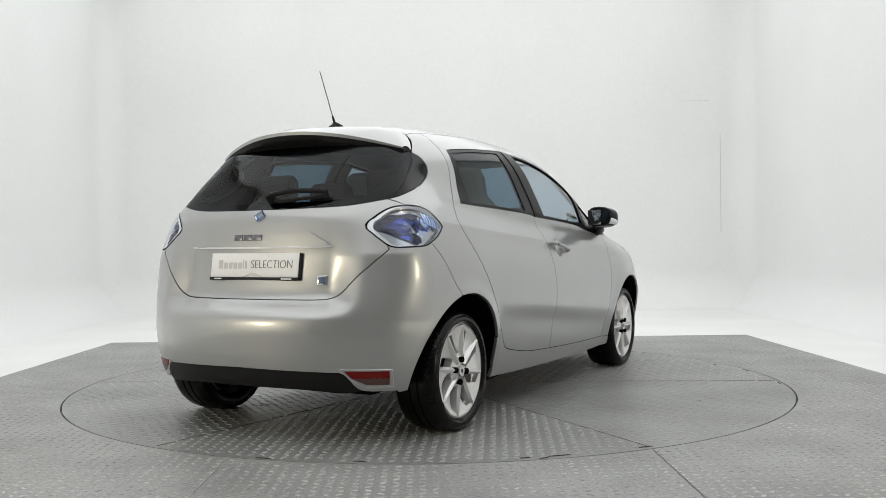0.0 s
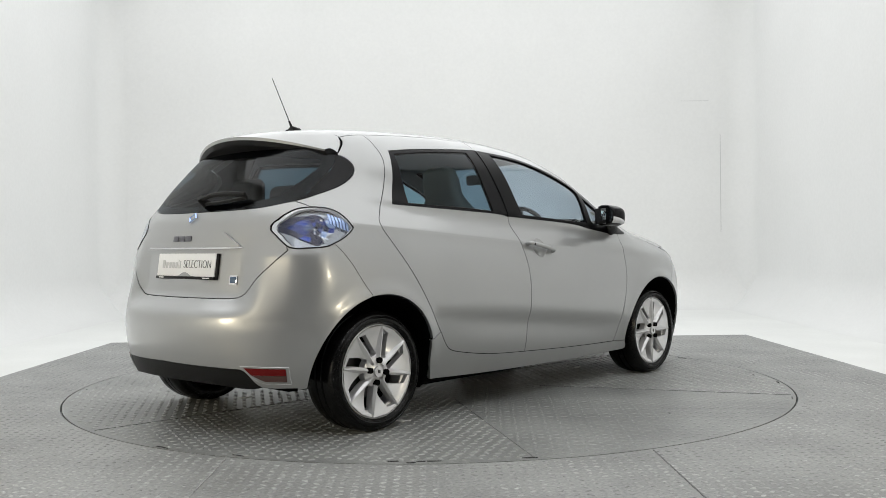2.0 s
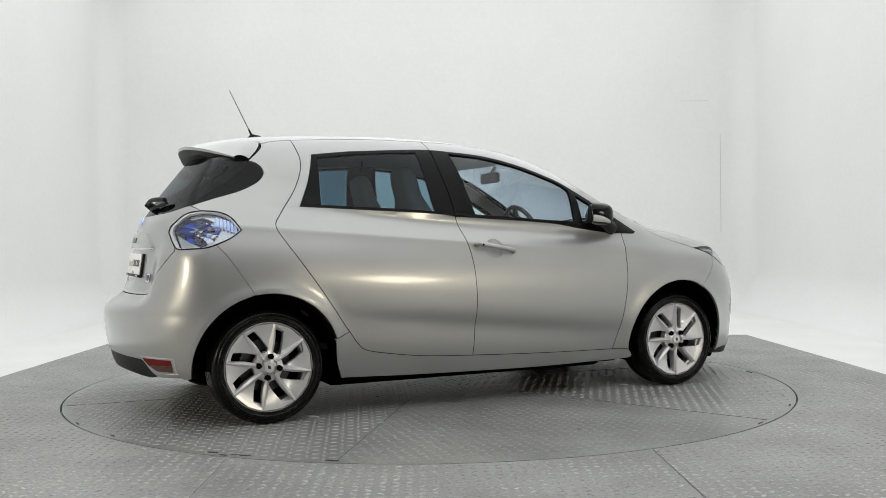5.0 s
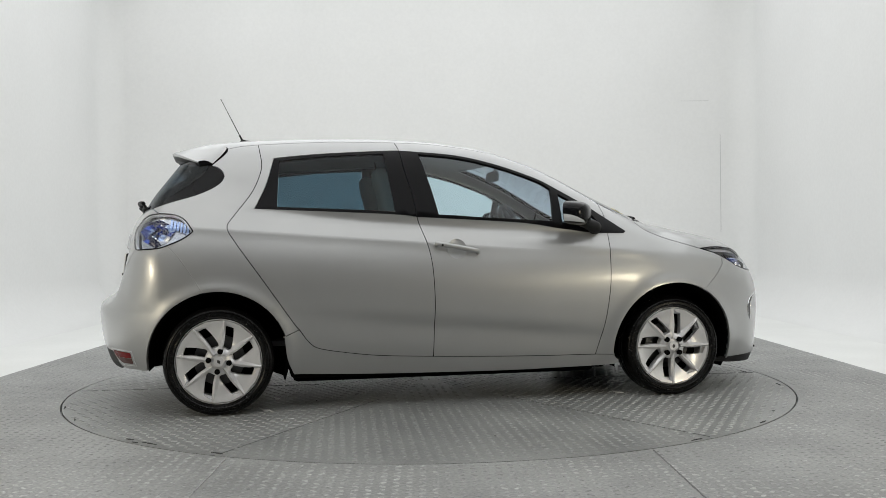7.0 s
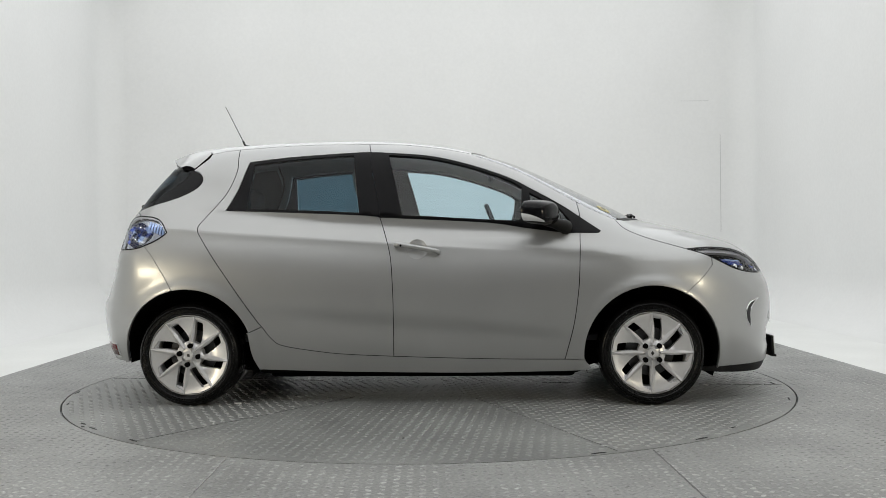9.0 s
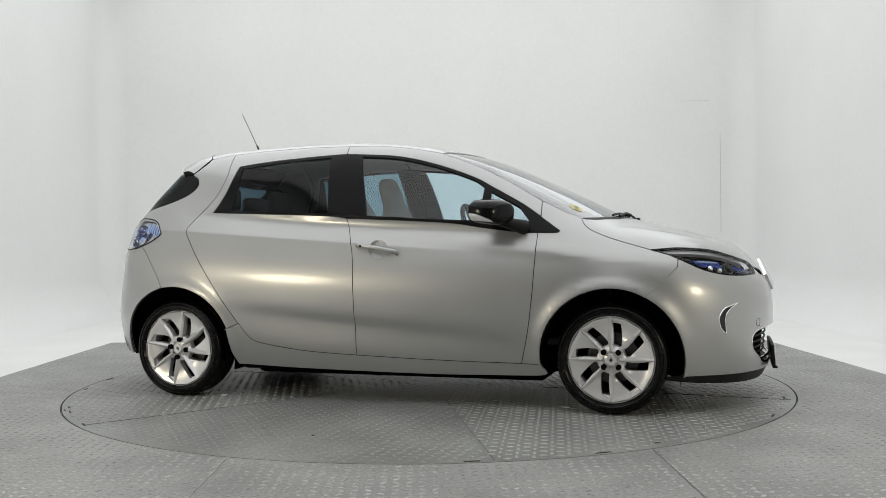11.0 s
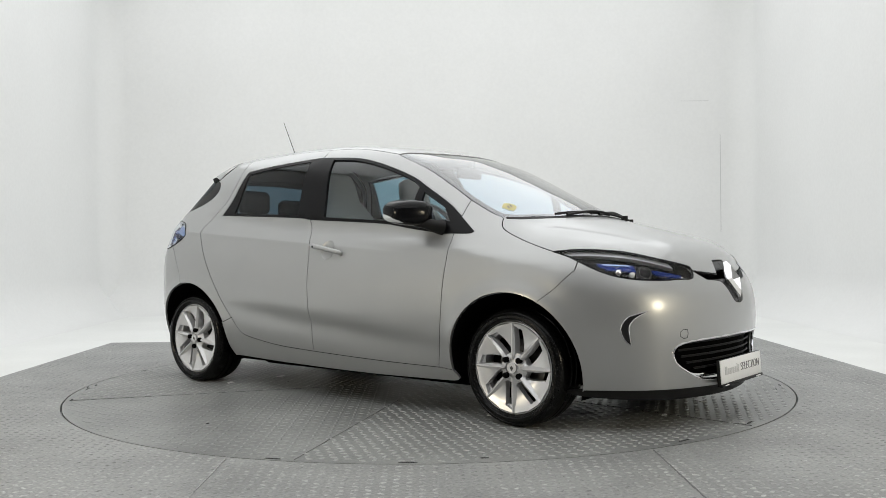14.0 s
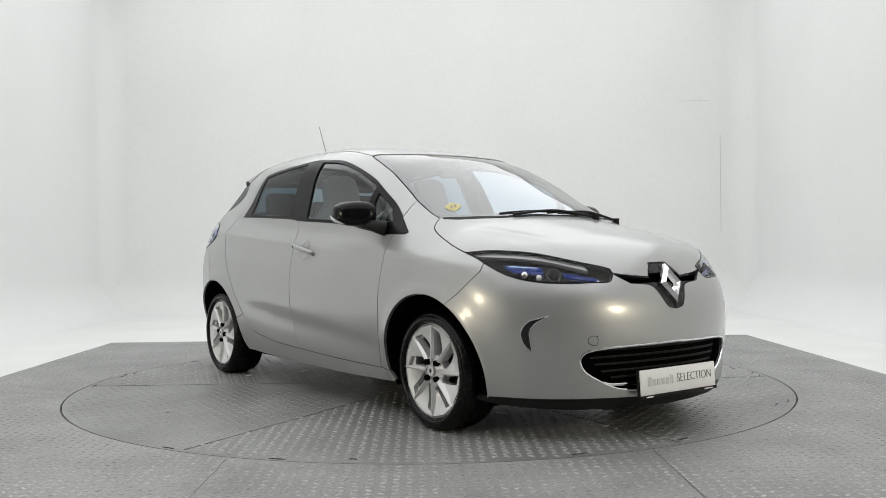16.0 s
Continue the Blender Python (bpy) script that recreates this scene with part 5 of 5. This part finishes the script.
    part("tow_cover", tube(bmesh.new(), ring, 0.0016, 6), TRIM, car, "outline of the tow-eye cover")
    # wipers and cowl
    cowl = both(cat(SCREEN_LOW[::-1], seg("top", (1.141, -0.613), (1.128, -0.608)), seg("top", (1.128, -0.608), (1.185, -0.52), (1.262, -0.34), (1.305, -0.15), (1.312, 0))))
    panel("cowl", "top", [cowl], TRIM, car, "black cowl under the windscreen", mirror=False, off=0.001, fold=0.006, gap=0, step=0.02)
    for (ya, yb, xa, xb) in ((0.28, -0.27, 1.33, 1.283), (0.55, 0.02, 1.222, 1.312)):
        a, b = skin_at("top", xa, ya, 0.014)[0], skin_at("top", xb, yb, 0.010)[0]
        m1 = skin_at("top", (xa + xb) / 2 - 0.01, (ya + yb) / 2, 0.02)[0]
        w = part("wiper", tube(bmesh.new(), smooth_line([tuple(a), tuple(m1), tuple(b)], 0.03), 0.007, 8), TRIM, car, "black windscreen wiper")
        part("wiper_pivot", cyl(bmesh.new(), a - Vector((0, 0, 0.04)), a + Vector((0, 0, 0.012)), 0.02), TRIM, w, "black wiper pivot")
        bl = [tuple(skin_at("top", xa + (xb - xa) * s - 0.025, ya + (yb - ya) * s, 0.008)[0]) for s in np.linspace(0.2, 1.12, 12)]
        part("wiper_blade", tube(bmesh.new(), bl, 0.007, 6), TRIM, w, "black wiper blade")
    # dark printed border of the windscreen
    rim = both(cat(SCREEN_TOP[::-1], A_EDGE[::-1], A_EDGE_LOW[::-1], SCREEN_LOW))
    inner = rim.copy()
    c = np.array([0.78, 0, 1.2])
    inner[:, 1] *= 0.945
    inner[:, 0] = c[0] + (inner[:, 0] - c[0]) * 0.89
    panel("screen_border", "top", [rim, lift("top", inner[:, :2])], BLACK, car, "black printed windscreen border", mirror=False, off=-0.0055, fold=0, gap=0, step=0.03)
    st = seg("top", (1.055, -0.545), (1.035, -0.49), (1.085, -0.455), (1.11, -0.52), (1.055, -0.545))
    s = panel("screen_sticker", "top", [st], YELLOW, car, "small yellow diamond sticker inside the windscreen", mirror=False, off=-0.002, fold=0, gap=0, step=0.02)[0]
    for dy in (-0.012, 0.012):
        p, n = skin_at("top", 1.073, -0.50 + dy, 0.0)
        b = part("sticker_bar", box(bmesh.new(), 0, 0, 0, 0.03, 0.008, 0.001), LETTER, s)
        b.matrix_basis = Matrix.Translation(p) @ n.to_track_quat("Z", "X").to_matrix().to_4x4()


def build_antenna():
    bm = bmesh.new()
    tube(bm, [(-1.10, 0, 1.522), (-1.13, 0, 1.528), (-1.165, 0, 1.545), (-1.176, 0, 1.556)], [0.006, 0.026, 0.016, 0.008], 12)
    tube(bm, [(-1.20, 0, 1.522), (-1.185, 0, 1.53), (-1.172, 0, 1.553)], [0.018, 0.016, 0.010], 12)
    an = part("antenna", bm, TRIM, car, "black roof antenna foot with a thin raked rod")
    part("antenna_rod", tube(bmesh.new(), [(-1.172, 0, 1.55), (-1.19, 0, 1.587), (-1.1905, 0, 1.588), (-1.301, 0, 1.809)], [0.007, 0.0055, 0.0026, 0.002], 8), TRIM, an, "thin black antenna rod")


def build_seat(x, y):
    bm = bmesh.new()
    box(bm, x + 0.30, y, 0.56, 0.50, 0.46, 0.17, 0.06, seg=4)
    seat = part("front_seat", bm, SEAT, car, "grey front seat with an integral headrest", 60)
    bm = bmesh.new()
    tilt = Matrix.Translation((x + 0.05, y, 0.62)) @ Matrix.Rotation(radians(-16), 4, "Y")
    widths = [(0.0, 0.44, 0.15), (0.12, 0.48, 0.16), (0.35, 0.50, 0.14), (0.46, 0.46, 0.12), (0.53, 0.34, 0.11), (0.58, 0.26, 0.10), (0.68, 0.25, 0.10), (0.74, 0.22, 0.08), (0.76, 0.14, 0.05)]
    rows = []
    for z, w, d in widths:
        rows.append([bm.verts.new(tilt @ Vector((d / 2 * math.copysign(abs(math.cos(t)) ** 0.55, math.cos(t)), w / 2 * math.copysign(abs(math.sin(t)) ** 0.55, math.sin(t)), z))) for t in [2 * math.pi * k / 24 for k in range(24)]])
    for a, b in zip(rows, rows[1:]):
        for k in range(24):
            bm.faces.new((a[k], a[(k + 1) % 24], b[(k + 1) % 24], b[k]))
    bm.faces.new(rows[-1])
    bm.faces.new(rows[0][::-1])
    part("backrest", bm, SEAT, seat, "grey backrest and headrest in one piece", 60)


def build_cabin():
    for y in (-0.36, 0.36):
        build_seat(-0.22, y)
    part("rear_bench", box(bmesh.new(), -0.80, 0, 0.60, 0.50, 1.24, 0.18, 0.06, seg=4), SEAT, car, "grey rear bench cushion", 60)
    part("bench_back", box(bmesh.new(), 0, 0, 0.24, 0.14, 1.24, 0.50, 0.05, Matrix.Translation((-1.03, 0, 0.62)) @ Matrix.Rotation(radians(-20), 4, "Y"), 4), SEAT, car, "grey rear bench backrest", 60)
    for y in (-0.36, 0.0, 0.36):
        h = part("headrest", box(bmesh.new(), -1.21, y, 1.205 if y else 1.15, 0.09, 0.26, 0.16, 0.045, seg=4), CABIN, car, "black rear headrest", 60)
        for dy in (-0.05, 0.05):
            part("headrest_post", cyl(bmesh.new(), (-1.205, y + dy, 1.02), (-1.21, y + dy, 1.16), 0.006, seg=8), STEEL, h, "steel post")
    bm = bmesh.new()
    prof = [(0.62, 0.62), (0.60, 0.82), (0.66, 0.955), (0.76, 0.985), (0.95, 0.975), (1.12, 0.955), (1.25, 0.94), (1.25, 0.6)]
    rows = [[bm.verts.new((x + 0.05 * (1 - (y / 0.66) ** 2), y, z)) for x, z in prof] for y in np.linspace(-0.62, 0.62, 13)]
    for a, b in zip(rows, rows[1:]):
        for k in range(len(prof) - 1):
            bm.faces.new((a[k], a[k + 1], b[k + 1], b[k]))
    part("dashboard", bm, CABIN, car, "dark dashboard", 50)
    hood = part("instrument_hood", box(bmesh.new(), 0.70, -0.36, 0.995, 0.16, 0.30, 0.07, 0.03, seg=3), CABIN, car, "dark instrument hood")
    bm = spun(bmesh.new(), [(0.185 + 0.014 * math.cos(t), 0.014 * math.sin(t)) for t in np.linspace(0, 2 * math.pi, 11)], 44)
    wheel_m = Matrix.Translation((0.46, -0.36, 0.955)) @ Matrix.Rotation(radians(68), 4, "Y") @ Matrix.Rotation(radians(90), 4, "X")
    bmesh.ops.transform(bm, matrix=wheel_m, verts=bm.verts)
    sw = part("steering_wheel", bm, CABIN, car, "black steering wheel", 60)
    bm = bmesh.new()
    box(bm, 0, 0, 0, 0.15, 0.05, 0.13, 0.025, wheel_m)
    box(bm, 0, 0, 0, 0.36, 0.02, 0.04, 0.008, wheel_m)
    part("steering_boss", bm, CABIN, sw, "black steering boss with spokes")
    rm = part("rear_view_mirror", box(bmesh.new(), 0.42, 0, 1.335, 0.035, 0.23, 0.07, 0.016, seg=3), CABIN, car, "black interior mirror on the windscreen")
    part("mirror_stalk", cyl(bmesh.new(), (0.43, 0, 1.36), (0.46, 0, 1.41), 0.012), CABIN, rm, "black stalk")
    half = cat(SCREEN_TOP[::-1], ROOF_EDGE_F, ROOF_EDGE_R, ROOF_EDGE_Q, seg("top", (-1.243, -0.474), (-1.29, -0.40), (-1.335, -0.25), (-1.35, 0)))
    panel("headliner", "top", [both(half)], CABIN_PALE, car, "pale grey headliner", mirror=False, off=-0.035, fold=0, gap=0.01, step=0.08)
    panel("door_card", "side", [cat(DOOR_FOOT_F, F_SEAM, BELT_F[::-1], B_SEAM[::-1])], CABIN_PALE, car, "pale inner door card", off=-0.06, fold=0, gap=0, step=0.08)
    panel("door_card", "side", [cat(DOOR_FOOT_R, REAR_SEAM[: int(len(REAR_SEAM) * 0.72)], BELT_R[::-1], B_SEAM[::-1])], CABIN_PALE, car, "pale inner door card", off=-0.06, fold=0, gap=0, step=0.08)
    panel("quarter_lining", "side", [cat(REAR_SEAM[int(len(REAR_SEAM) * 0.36):], ROOF_EDGE_Q, GATE_ROOF, FIN_LOW[::-1], Q_BUMP[:3])], CABIN, car, "dark inner side lining", off=-0.05, fold=0, gap=0.01, step=0.08)
    panel("gate_lining", "tail", [both(cat(REAR_GLASS_LOW, seg("side", (-1.641, 1.109), (-1.60, 1.079)), LAMP_T_IN, GATE_LOW[::-1]))], CABIN, car, "dark inner tailgate lining", mirror=False, off=-0.06, fold=0, gap=0.01, step=0.08)
    part("parcel_shelf", box(bmesh.new(), -1.42, 0, 1.02, 0.42, 1.16, 0.02, 0.006), CABIN, car, "dark parcel shelf")
    part("cabin_floor", box(bmesh.new(), 0, 0, 0.36, 2.9, 1.3, 0.03), CABIN, car, "dark cabin floor")
    bm = bmesh.new()
    box(bm, 1.62, 0, 0.52, 0.62, 0.9, 0.5, 0.05)
    part("engine_bay", bm, DARK, car, "dark structure behind the front bumper")
    part("boot_wall", box(bmesh.new(), -1.55, 0, 0.56, 0.36, 0.98, 0.5, 0.06), DARK, car, "dark structure behind the rear bumper")


fill_shut_lines()
build_spoiler()
for sy in (-1, 1):
    build_mirror(sy)
    build_handle(sy)
tail_details()
front_details()
build_antenna()
build_cabin()


def motions():
    """The table turns at an even pace and carries the car."""
    cx, cy = 0.0133, 0.0924
    turns = [(0.0, 60.72), (0.5, 57.07), (1.0, 53.45), (1.5, 49.86), (2.0, 46.28), (2.5, 42.65), (3.0, 39.01), (3.5, 35.39), (4.0, 31.77), (4.5, 28.2), (5.0, 24.63), (5.5, 21.06),
             (6.0, 17.5), (6.5, 13.94), (7.0, 10.40), (7.5, 6.86), (8.0, 3.33), (8.5, -0.21), (9.0, -3.76), (9.5, -7.35), (10.0, -10.97), (10.5, -14.59), (11.0, -18.21), (11.5, -21.84),
             (12.0, -25.52), (12.5, -29.22), (13.0, -32.90), (13.5, -36.54), (14.0, -40.15), (14.5, -43.77), (15.0, -47.40), (15.5, -51.09), (16.0, -54.79)]
    walk(car, [(t, pose(0, 0, 0, 0, 0, a) @ pose(-cx, -cy, 0)) for t, a in turns])
    walk(turntable, [(t, pose(0, 0, 0, 0, 0, a)) for t, a in turns])


motions()
